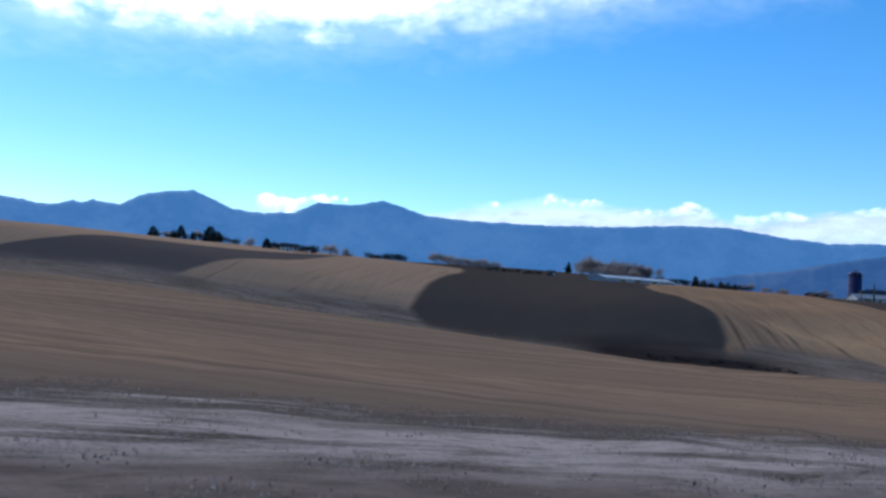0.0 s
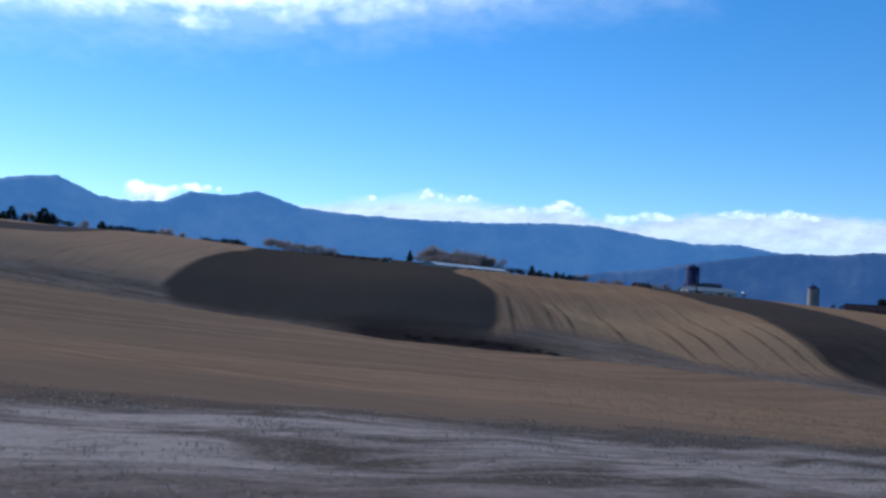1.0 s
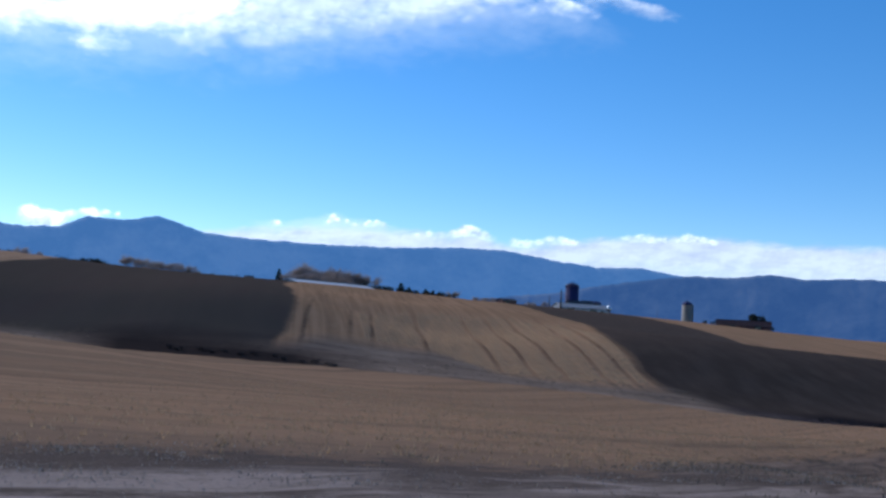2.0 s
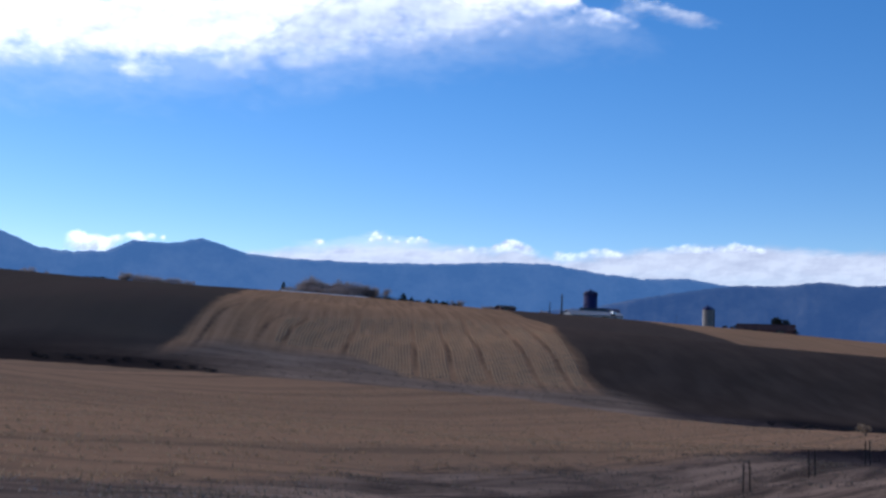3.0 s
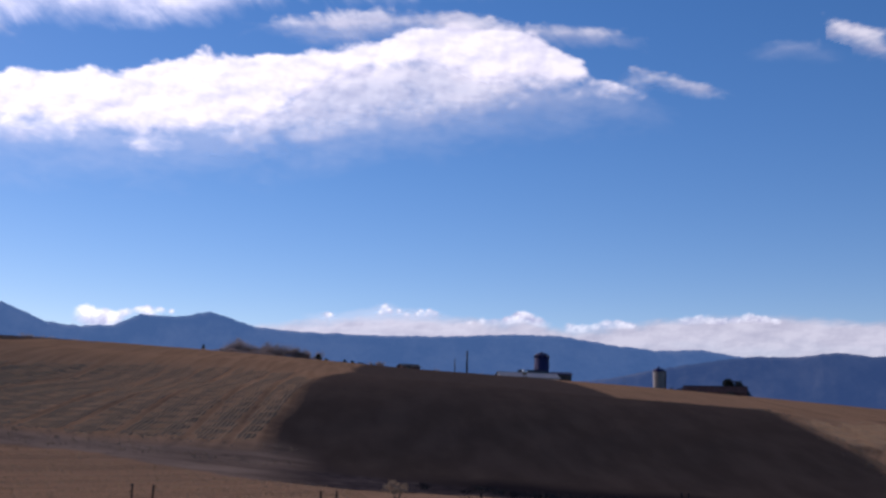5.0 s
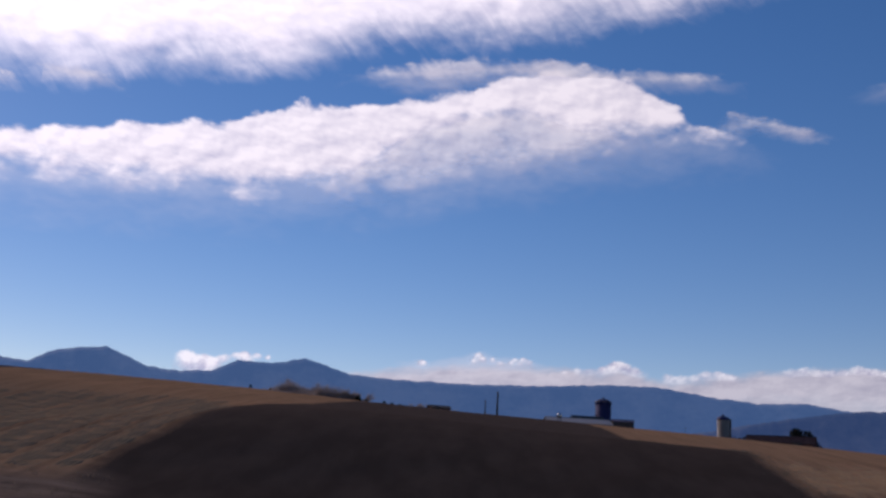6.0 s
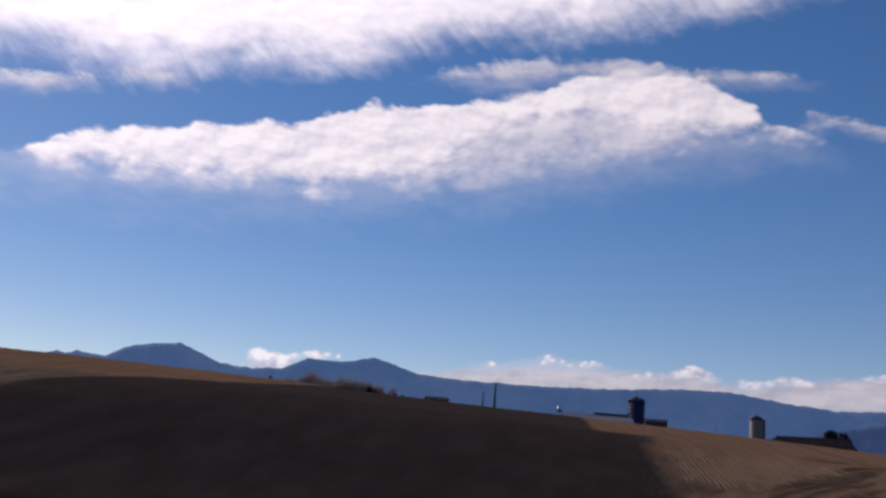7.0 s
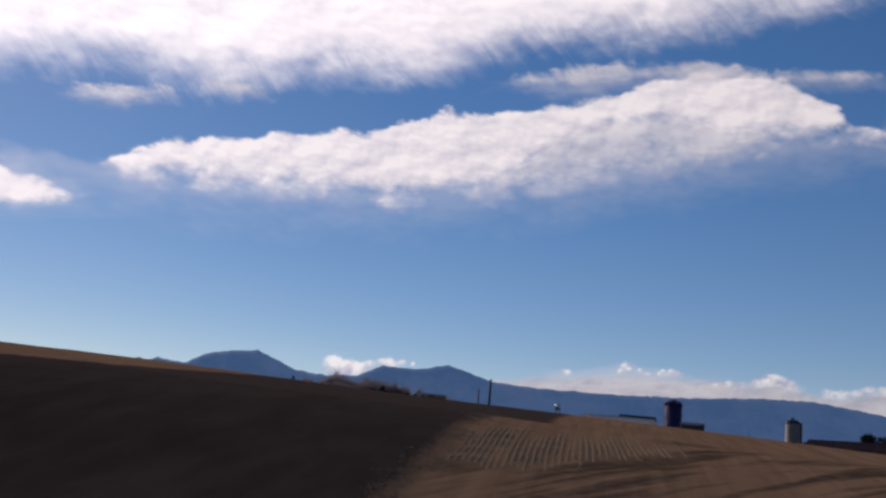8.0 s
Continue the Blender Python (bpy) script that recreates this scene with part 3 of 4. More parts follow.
# ---- clouds: shells of vapour far behind the mountains ----
def build_cloud(label, top, bottom, rim, radius, material, step=0.22, swell=60):
    """A bank of cloud between an upper and a lower outline (bearing, rise), thinning over a rim."""
    az0, az1 = min(top[0][0], bottom[0][0]), max(top[-1][0], bottom[-1][0])
    azs = np.arange(az0 - rim[0], az1 + rim[0], step)
    els = np.arange(min(e for _, e in bottom) - rim[1], max(e for _, e in top) + rim[1], step)
    hi = np.interp(azs, [a for a, _ in top], [e for _, e in top])
    lo = np.interp(azs, [a for a, _ in bottom], [e for _, e in bottom])
    a, e = np.meshgrid(azs, els)
    thick = np.minimum(np.minimum((hi[None] - e) / rim[1], (e - lo[None]) / rim[2]), np.minimum((a - az0) / rim[0], (az1 - a) / rim[0]))
    thick = np.clip(thick, -2, 1.5).ravel()
    under = np.clip((hi[None] - e) / np.maximum(hi - lo, 0.4)[None], 0, 1).ravel()
    a, e = a.ravel(), e.ravel()
    faces = [f for f in grid_faces(len(azs), len(els)) if max(thick[list(f)]) > -1.1]
    used = sorted({i for f in faces for i in f})
    at = {old: k for k, old in enumerate(used)}
    verts = [on_sky(a[i], e[i], radius - swell * max(thick[i], 0)) for i in used]
    me = mesh_from("cloud", verts, [tuple(at[i] for i in f) for f in faces], material)
    me.attributes.new("thick", "FLOAT", "POINT").data.foreach_set("value", thick[used].astype(np.float32))
    me.attributes.new("under", "FLOAT", "POINT").data.foreach_set("value", under[used].astype(np.float32))
    uv = me.uv_layers.new(name="bearing")
    for loop in me.loops:
        i = used[loop.vertex_index]
        uv.data[loop.index].uv = (a[i], e[i])
    ob = new("cloud", me)
    ob.visible_shadow = False
    return tagged(ob, label, "cloud", group="clouds over the range")


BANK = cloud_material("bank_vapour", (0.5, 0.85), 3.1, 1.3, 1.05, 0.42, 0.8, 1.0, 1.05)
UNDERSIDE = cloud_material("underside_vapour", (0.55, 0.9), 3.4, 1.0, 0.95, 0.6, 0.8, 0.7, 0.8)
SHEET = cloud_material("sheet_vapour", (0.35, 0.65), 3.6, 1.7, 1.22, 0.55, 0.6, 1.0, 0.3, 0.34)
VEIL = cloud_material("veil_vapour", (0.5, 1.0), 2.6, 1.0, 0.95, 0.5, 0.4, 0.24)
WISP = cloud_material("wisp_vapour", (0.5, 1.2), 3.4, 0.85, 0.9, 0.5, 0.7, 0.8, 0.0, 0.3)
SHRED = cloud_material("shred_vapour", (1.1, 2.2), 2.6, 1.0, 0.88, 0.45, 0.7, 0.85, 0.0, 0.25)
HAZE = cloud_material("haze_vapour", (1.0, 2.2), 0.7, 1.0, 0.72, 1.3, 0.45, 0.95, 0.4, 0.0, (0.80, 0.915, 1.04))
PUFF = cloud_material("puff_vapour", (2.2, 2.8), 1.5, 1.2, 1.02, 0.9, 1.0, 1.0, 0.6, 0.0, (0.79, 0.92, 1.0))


def build_heap(label, puffs, radius=4770):
    """Cumulus: round puffs (bearing, rise, size) run together, crisp above and thinning below."""
    az = [p[0] for p in puffs]
    az_sorted = sorted(az)
    el = [p[1] for p in puffs]
    big = max(p[2] for p in puffs) * 2.0
    a, e = np.meshgrid(np.arange(min(az) - big, max(az) + big, 0.04), np.arange(min(el) - big, max(el) + big, 0.04))
    shape = a.shape
    a, e = a.ravel(), e.ravel()
    swell = sum(np.exp(-((a - x) ** 2 + (1.25 * (e - y)) ** 2) / (r * 1.25) ** 2) for x, y, r in puffs)
    thick = np.clip((swell - 0.45) * 1.3, -1.2, 1.3)
    faces = [f for f in grid_faces(shape[1], shape[0]) if max(thick[list(f)]) > -0.45]
    used = sorted({i for f in faces for i in f})
    at = {old: k for k, old in enumerate(used)}
    me = mesh_from("cloud", [on_sky(a[i], e[i], radius - 30 * max(thick[i], 0)) for i in used], [tuple(at[i] for i in f) for f in faces], PUFF)
    crown = np.interp(a, az_sorted, [p[1] + p[2] for p in sorted(puffs)])
    under = np.clip((crown - e) / (big * 0.8), 0, 0.8)
    me.attributes.new("thick", "FLOAT", "POINT").data.foreach_set("value", thick[used].astype(np.float32))
    me.attributes.new("under", "FLOAT", "POINT").data.foreach_set("value", under[used].astype(np.float32))
    uv = me.uv_layers.new(name="bearing")
    for loop in me.loops:
        i = used[loop.vertex_index]
        uv.data[loop.index].uv = (a[i], e[i])
    ob = new("cloud", me)
    ob.visible_shadow = False
    return tagged(ob, label, "cloud", group="clouds over the range")


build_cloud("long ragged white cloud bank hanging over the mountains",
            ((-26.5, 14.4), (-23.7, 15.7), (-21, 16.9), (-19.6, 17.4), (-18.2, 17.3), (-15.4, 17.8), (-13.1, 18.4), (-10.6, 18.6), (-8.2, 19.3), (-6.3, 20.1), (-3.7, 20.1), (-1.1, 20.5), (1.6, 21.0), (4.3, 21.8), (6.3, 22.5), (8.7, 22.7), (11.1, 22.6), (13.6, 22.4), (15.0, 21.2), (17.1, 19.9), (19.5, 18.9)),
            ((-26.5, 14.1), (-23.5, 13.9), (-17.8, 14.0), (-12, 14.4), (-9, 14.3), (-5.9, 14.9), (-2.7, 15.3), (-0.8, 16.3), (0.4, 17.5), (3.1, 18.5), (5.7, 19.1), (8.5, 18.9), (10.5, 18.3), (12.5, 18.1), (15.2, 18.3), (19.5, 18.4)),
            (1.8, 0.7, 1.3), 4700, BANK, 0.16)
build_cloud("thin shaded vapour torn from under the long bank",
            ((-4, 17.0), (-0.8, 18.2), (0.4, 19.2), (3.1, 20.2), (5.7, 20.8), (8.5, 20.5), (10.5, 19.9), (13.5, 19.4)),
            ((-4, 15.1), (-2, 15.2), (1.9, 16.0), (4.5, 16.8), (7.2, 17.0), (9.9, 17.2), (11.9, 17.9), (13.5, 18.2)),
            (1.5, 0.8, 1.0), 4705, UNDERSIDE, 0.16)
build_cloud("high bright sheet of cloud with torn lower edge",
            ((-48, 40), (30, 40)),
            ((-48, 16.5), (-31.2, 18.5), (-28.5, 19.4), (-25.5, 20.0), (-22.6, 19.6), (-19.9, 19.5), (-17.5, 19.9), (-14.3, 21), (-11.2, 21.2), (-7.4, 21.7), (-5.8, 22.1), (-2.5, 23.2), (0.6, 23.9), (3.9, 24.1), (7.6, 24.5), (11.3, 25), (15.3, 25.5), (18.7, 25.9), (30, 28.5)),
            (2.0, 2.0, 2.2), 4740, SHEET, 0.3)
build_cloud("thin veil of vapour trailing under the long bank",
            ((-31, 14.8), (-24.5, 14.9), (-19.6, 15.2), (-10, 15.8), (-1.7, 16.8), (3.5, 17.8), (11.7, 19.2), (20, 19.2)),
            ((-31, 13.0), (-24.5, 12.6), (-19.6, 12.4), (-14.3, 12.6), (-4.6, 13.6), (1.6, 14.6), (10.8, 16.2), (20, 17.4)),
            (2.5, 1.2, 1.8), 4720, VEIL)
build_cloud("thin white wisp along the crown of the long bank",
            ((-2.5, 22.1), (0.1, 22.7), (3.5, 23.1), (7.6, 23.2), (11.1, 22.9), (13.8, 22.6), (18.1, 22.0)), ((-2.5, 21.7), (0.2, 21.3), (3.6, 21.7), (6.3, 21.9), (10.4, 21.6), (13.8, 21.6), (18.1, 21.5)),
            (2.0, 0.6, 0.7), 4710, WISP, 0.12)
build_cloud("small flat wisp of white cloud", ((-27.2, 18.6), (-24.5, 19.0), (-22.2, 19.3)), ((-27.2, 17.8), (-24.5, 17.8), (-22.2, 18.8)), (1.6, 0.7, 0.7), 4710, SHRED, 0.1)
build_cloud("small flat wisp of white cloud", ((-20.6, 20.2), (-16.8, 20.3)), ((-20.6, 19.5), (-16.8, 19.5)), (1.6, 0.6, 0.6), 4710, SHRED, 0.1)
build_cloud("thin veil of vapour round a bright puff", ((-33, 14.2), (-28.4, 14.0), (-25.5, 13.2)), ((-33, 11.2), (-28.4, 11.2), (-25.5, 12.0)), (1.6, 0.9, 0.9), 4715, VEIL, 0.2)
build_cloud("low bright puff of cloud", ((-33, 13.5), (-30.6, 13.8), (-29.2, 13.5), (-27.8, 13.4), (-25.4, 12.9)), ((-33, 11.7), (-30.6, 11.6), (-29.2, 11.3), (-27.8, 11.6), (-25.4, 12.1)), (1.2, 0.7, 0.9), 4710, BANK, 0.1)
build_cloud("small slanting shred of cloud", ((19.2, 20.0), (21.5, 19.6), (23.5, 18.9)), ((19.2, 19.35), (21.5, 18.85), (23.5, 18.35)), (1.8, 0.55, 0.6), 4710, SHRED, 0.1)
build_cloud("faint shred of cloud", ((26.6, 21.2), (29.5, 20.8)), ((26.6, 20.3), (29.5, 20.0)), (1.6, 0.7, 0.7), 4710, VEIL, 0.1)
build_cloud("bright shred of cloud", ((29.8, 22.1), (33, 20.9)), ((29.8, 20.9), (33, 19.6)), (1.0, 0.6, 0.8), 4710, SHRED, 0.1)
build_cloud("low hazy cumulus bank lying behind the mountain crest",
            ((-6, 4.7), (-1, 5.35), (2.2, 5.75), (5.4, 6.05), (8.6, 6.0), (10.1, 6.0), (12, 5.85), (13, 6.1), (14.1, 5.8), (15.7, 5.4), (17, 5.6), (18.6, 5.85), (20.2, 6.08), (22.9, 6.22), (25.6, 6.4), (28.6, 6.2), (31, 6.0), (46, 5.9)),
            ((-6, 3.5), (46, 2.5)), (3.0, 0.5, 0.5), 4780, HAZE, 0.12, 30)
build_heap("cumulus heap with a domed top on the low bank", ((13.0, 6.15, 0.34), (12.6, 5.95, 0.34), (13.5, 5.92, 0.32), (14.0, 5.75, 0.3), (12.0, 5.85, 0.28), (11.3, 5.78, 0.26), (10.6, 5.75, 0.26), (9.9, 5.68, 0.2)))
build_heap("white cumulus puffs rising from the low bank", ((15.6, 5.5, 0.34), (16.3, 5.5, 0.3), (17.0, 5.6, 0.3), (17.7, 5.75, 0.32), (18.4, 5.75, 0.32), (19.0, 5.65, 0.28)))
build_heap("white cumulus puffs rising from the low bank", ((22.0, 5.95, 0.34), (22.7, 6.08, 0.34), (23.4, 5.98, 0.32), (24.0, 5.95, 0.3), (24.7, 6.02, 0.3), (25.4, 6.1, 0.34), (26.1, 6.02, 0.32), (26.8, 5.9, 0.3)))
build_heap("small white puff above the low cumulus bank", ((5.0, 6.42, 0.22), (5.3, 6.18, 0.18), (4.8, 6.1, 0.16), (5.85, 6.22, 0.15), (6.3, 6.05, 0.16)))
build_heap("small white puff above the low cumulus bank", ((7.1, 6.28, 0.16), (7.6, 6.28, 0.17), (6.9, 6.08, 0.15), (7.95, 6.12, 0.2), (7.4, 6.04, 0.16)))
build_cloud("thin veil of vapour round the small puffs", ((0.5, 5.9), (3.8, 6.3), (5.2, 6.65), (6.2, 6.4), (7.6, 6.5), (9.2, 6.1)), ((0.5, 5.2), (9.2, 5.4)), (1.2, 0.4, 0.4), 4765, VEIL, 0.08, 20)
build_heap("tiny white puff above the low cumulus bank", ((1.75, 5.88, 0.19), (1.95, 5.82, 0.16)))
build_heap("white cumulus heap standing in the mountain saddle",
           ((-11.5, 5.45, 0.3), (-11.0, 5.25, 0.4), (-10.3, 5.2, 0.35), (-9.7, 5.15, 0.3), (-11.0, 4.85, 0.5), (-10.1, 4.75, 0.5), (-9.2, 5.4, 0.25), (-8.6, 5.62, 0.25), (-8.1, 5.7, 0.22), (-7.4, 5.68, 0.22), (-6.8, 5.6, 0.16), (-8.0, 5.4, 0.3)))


# ---- builders ----
def part(name, bm, material, parent=None, label="", smooth=False):
    """One bmesh as one mesh object under a thing or a part."""
    me = bpy.data.meshes.new(name)
    bm.to_mesh(me)
    bm.free()
    me.materials.append(material)
    if smooth:
        me.polygons.foreach_set("use_smooth", [True] * len(me.polygons))
    ob = new(name, me)
    if parent is not None:
        ob.parent = parent
    if label:
        ob["label"] = label
    return ob


def root(name, x, y, turn=0.0, sink=0.15):
    ob = new(name)
    ob.matrix_world = pose(x, y, ground_at(x, y) - sink, 0, 0, turn)
    return ob


def box(bm, cx, cy, cz, sx, sy, sz, bevel=0.0):
    r = bmesh.ops.create_cube(bm, size=1.0, matrix=Matrix.LocRotScale((cx, cy, cz), None, (sx, sy, sz)))
    if bevel:
        edges = list({e for v in r["verts"] for e in v.link_edges})
        bmesh.ops.bevel(bm, geom=edges, offset=bevel, segments=1, affect="EDGES")


def tube(bm, a, b, ra, rb, sides=8, cap=True):
    a, b = Vector(a), Vector(b)
    turn = (b - a).to_track_quat("Z", "Y").to_matrix().to_4x4()
    bmesh.ops.create_cone(bm, cap_ends=cap, segments=sides, radius1=ra, radius2=rb, depth=(b - a).length,
                          matrix=Matrix.Translation((a + b) / 2) @ turn)


def lathe(bm, profile, sides=24, cx=0.0, cy=0.0):
    """A body of revolution from (radius, height) pairs."""
    rings = [[bm.verts.new((cx + r * math.cos(6.2832 * k / sides), cy + r * math.sin(6.2832 * k / sides), z)) for k in range(sides)] for r, z in profile]
    for lo, hi in zip(rings, rings[1:]):
        for k in range(sides):
            bm.faces.new((lo[k], lo[(k + 1) % sides], hi[(k + 1) % sides], hi[k]))
    bm.faces.new(rings[0][::-1])
    bm.faces.new(rings[-1])


def prism(bm, outline, x0, x1):
    """An outline in y and z drawn out along x."""
    a = [bm.verts.new((x0, y, z)) for y, z in outline]
    b = [bm.verts.new((x1, y, z)) for y, z in outline]
    n = len(outline)
    bm.faces.new(a[::-1])
    bm.faces.new(b)
    for k in range(n):
        bm.faces.new((a[k], a[(k + 1) % n], b[(k + 1) % n], b[k]))


def gable(name, x, y, turn, length, depth, wall, ridge, walls, roofing, label, category, doors=(), windows=(), sink=0.3, eave=0.4):
    """A gabled building: walls, two roof slopes, ridge cap, doors and windows on its front (towards -y)."""
    top = root(name, x, y, turn, sink)
    bm = bmesh.new()
    prism(bm, ((-depth / 2, 0), (depth / 2, 0), (depth / 2, wall), (0, ridge - 0.12), (-depth / 2, wall)), -length / 2, length / 2)
    part("wall", bm, walls, top)
    rise = (ridge - wall) / (depth / 2)
    for side in (-1, 1):
        bm = bmesh.new()
        ye, ze = side * (depth / 2 + eave), wall - rise * eave
        prism(bm, ((0, ridge), (ye, ze), (ye, ze + 0.14), (0, ridge + 0.14)) if side > 0 else ((ye, ze), (0, ridge), (0, ridge + 0.14), (ye, ze + 0.14)), -length / 2 - eave, length / 2 + eave)
        part("roof_slope", bm, roofing, top)
    bm = bmesh.new()
    box(bm, 0, 0, ridge + 0.14, length + 2 * eave, 0.35, 0.1)
    part("ridge_cap", bm, roofing, top)
    for dx, w, h in doors:
        # doorway shade put in as a near-black slab on the wall
        bm = bmesh.new()
        box(bm, dx, -depth / 2 - 0.04, h / 2 + 0.05, w, 0.12, h, 0.03)
        door = part("door", bm, DARK_GLASS, top, "near-black slab standing for a doorway's inner shade")
        bm = bmesh.new()
        box(bm, dx, -depth / 2 - 0.07, h + 0.15, w + 0.4, 0.14, 0.2)
        part("lintel", bm, walls, door)
    for dx, z, w, h in windows:
        bm = bmesh.new()
        box(bm, dx, -depth / 2 - 0.03, z, w, 0.1, h)
        part("window", bm, DARK_GLASS, top)
    return tagged(top, label, category)


def silo(name, x, y, radius, height, dome, body_mat, dome_mat, label, hoops, chute=True, turn=0.0, gear=False):
    top = root(name, x, y, turn, 0.4)
    bm = bmesh.new()
    lathe(bm, ((radius * 1.04, 0), (radius * 1.04, 0.5), (radius, 0.52), (radius, height)), 28)
    part("body", bm, body_mat, top, smooth=True)
    bm = bmesh.new()
    lathe(bm, [(radius * 1.05, height - 0.05), (radius * 1.05, height + 0.12)] + [(radius * 1.02 * math.cos(a), height + 0.12 + dome * math.sin(a)) for a in np.linspace(0.05, 1.42, 8)], 28)
    cap = part("dome", bm, dome_mat, top, smooth=True)
    bm = bmesh.new()
    lathe(bm, ((0.45, height + dome - 0.1), (0.45, height + dome + 0.45), (0.6, height + dome + 0.5), (0.1, height + dome + 0.8)), 10)
    part("vent", bm, dome_mat, cap)
    for k in range(hoops):
        z = 0.8 + (height - 1.2) * k / max(hoops - 1, 1)
        bm = bmesh.new()
        lathe(bm, ((radius + 0.005, z), (radius + 0.05, z + 0.02), (radius + 0.05, z + 0.08), (radius + 0.005, z + 0.1)), 28)
        part("hoop", bm, body_mat, top)
    if gear:
        bm = bmesh.new()
        lathe(bm, ((radius + 0.02, height - 0.5), (radius + 0.34, height - 0.45), (radius + 0.34, height - 0.33), (radius + 0.02, height - 0.3)), 28)
        deck = part("platform", bm, dome_mat, top, "narrow steel walkway round the top")
        # pale railing colour paints in the sun glint at the silo's top
        bm = bmesh.new()
        lathe(bm, ((radius + 0.27, height + 0.6), (radius + 0.33, height + 0.6), (radius + 0.33, height + 0.66), (radius + 0.27, height + 0.66)), 28)
        for k in range(12):
            a = 6.2832 * k / 12
            tube(bm, ((radius + 0.30) * math.cos(a), (radius + 0.30) * math.sin(a), height - 0.35), ((radius + 0.30) * math.cos(a), (radius + 0.30) * math.sin(a), height + 0.62), 0.025, 0.025, 5)
        part("railing", bm, PALE_WALL, deck, "railing coloured pale for the sun's glint")
        for side, low in ((-1, 0.0), (1, height * 0.45)):
            bm = bmesh.new()
            for dy in (-0.25, 0.25):
                tube(bm, (side * (radius + 0.28), dy, low), (side * (radius + 0.28), dy, height), 0.06, 0.06, 6)
            for k in range(int((height - low) / 0.6)):
                tube(bm, (side * (radius + 0.28), -0.25, low + 0.3 + 0.6 * k), (side * (radius + 0.28), 0.25, low + 0.3 + 0.6 * k), 0.03, 0.03, 5)
            part("ladder", bm, dome_mat, top)
            bm = bmesh.new()
            box(bm, side * (radius + 0.3), 0, height * 0.66 + side * 0.8, 0.7, 1.3, 0.4, 0.05)
            part("landing", bm, dome_mat, top)
    if chute:
        # dark chute added where the silo's right side lies in shade
        bm = bmesh.new()
        tube(bm, (radius + 0.15, -0.6, 0.3), (radius + 0.15, -0.6, height + 0.3), 0.5, 0.5, 8)
        pipe = part("chute", bm, DARK_ROOF, top, "dark half-round chute in place of the silo's shaded side")
        for k in range(int(height // 2.4)):
            bm = bmesh.new()
            box(bm, radius + 0.15, -1.12, 1.2 + 2.4 * k, 0.7, 0.05, 0.1)
            part("bracket", bm, GREY_METAL, pipe)
    return tagged(top, label, "silo")


# ---- trees and shrubs, built once at ten metres and set out at their own sizes ----
def conifer(seed):
    rng = random.Random(seed)
    tree = new("conifer")
    bm = bmesh.new()
    tube(bm, (0, 0, 0), (0, 0, 9.2), 0.20, 0.03, 6)
    part("trunk", bm, BARK, tree)
    bm = bmesh.new()
    for k in range(26):
        z = 0.9 + 8.9 * k / 25
        reach = 3.4 * min(1.0, 0.55 + z / 4) * (1 - z / 10.3) ** 0.5 * rng.uniform(0.75, 1.12)
        for j in range(7):
            a = rng.uniform(0, 6.2832)
            r, w, drop = reach * rng.uniform(0.7, 1.1), 0.30 * reach + 0.12, rng.uniform(0.05, 0.32)
            c, s = math.cos(a), math.sin(a)
            p = [Vector((0, 0, z)), Vector((0.6 * r * c - w * s, 0.6 * r * s + w * c, z - 0.5 * drop * r)), Vector((r * c, r * s, z - drop * r + 0.1)), Vector((0.6 * r * c + w * s, 0.6 * r * s - w * c, z - 0.55 * drop * r))]
            bm.faces.new([bm.verts.new(v) for v in p])
            q = [Vector((0.25 * r * c, 0.25 * r * s, z + 0.15)), Vector((0.95 * r * c, 0.95 * r * s, z - drop * r + 0.3)), Vector((0.7 * r * c, 0.7 * r * s, z - drop * r - 0.45))]
            bm.faces.new([bm.verts.new(v) for v in q])
    part("crown", bm, NEEDLES, tree)
    return tree


def bare_tree(seed, spread=1.0):
    """A short trunk, spreading limbs, and a rounded haze of fine twigs along their outer ends."""
    rng = random.Random(seed)
    tree = new("bare_tree")
    wood, twigs = bmesh.new(), bmesh.new()
    tube(wood, (0, 0, 0), (0, 0, 2.0), 0.26, 0.18, 6, False)

    def limb(base, way, length, radius, level):
        tip = base + way * length
        tube(wood, base, tip, radius, radius * 0.55, 4, False)
        if level < 2:
            for _ in range(4):
                lean = Vector((rng.gauss(0, 1), rng.gauss(0, 1), rng.gauss(0.1, 0.6)))
                limb(base + way * length * rng.uniform(0.4, 0.95), (way + lean * 0.5 * spread).normalized(), length * rng.uniform(0.5, 0.75), radius * 0.5, level + 1)
        if level == 0:
            return
        for _ in range(14):
            p = base + way * length * rng.uniform(0.2, 1.15) + Vector((rng.gauss(0, 0.45), rng.gauss(0, 0.45), rng.gauss(0, 0.35)))
            go = (way + Vector((rng.gauss(0, 0.8), rng.gauss(0, 0.8), rng.gauss(0.25, 0.6)))).normalized() * rng.uniform(0.5, 1.25)
            side = go.orthogonal().normalized() * 0.075
            side = Matrix.Rotation(rng.uniform(0, 3.14), 3, go) @ side
            p.z = max(p.z, 0.4)
            twigs.faces.new([twigs.verts.new(v) for v in (p - side, p + side, p + go)])

    for k in range(9):
        a = 6.2832 * k / 9 + rng.uniform(-0.4, 0.4)
        out = rng.choice((0.3, 0.7, 1.1, 1.7, 2.4)) * spread
        limb(Vector((0, 0, rng.uniform(0.3, 2.0))), Vector((out * math.cos(a), out * math.sin(a), 1)).normalized(), rng.uniform(3.2, 4.6), 0.07, 0)
    part("trunk", wood, BARK, tree)
    part("crown", twigs, TWIGS, tree)
    return tree


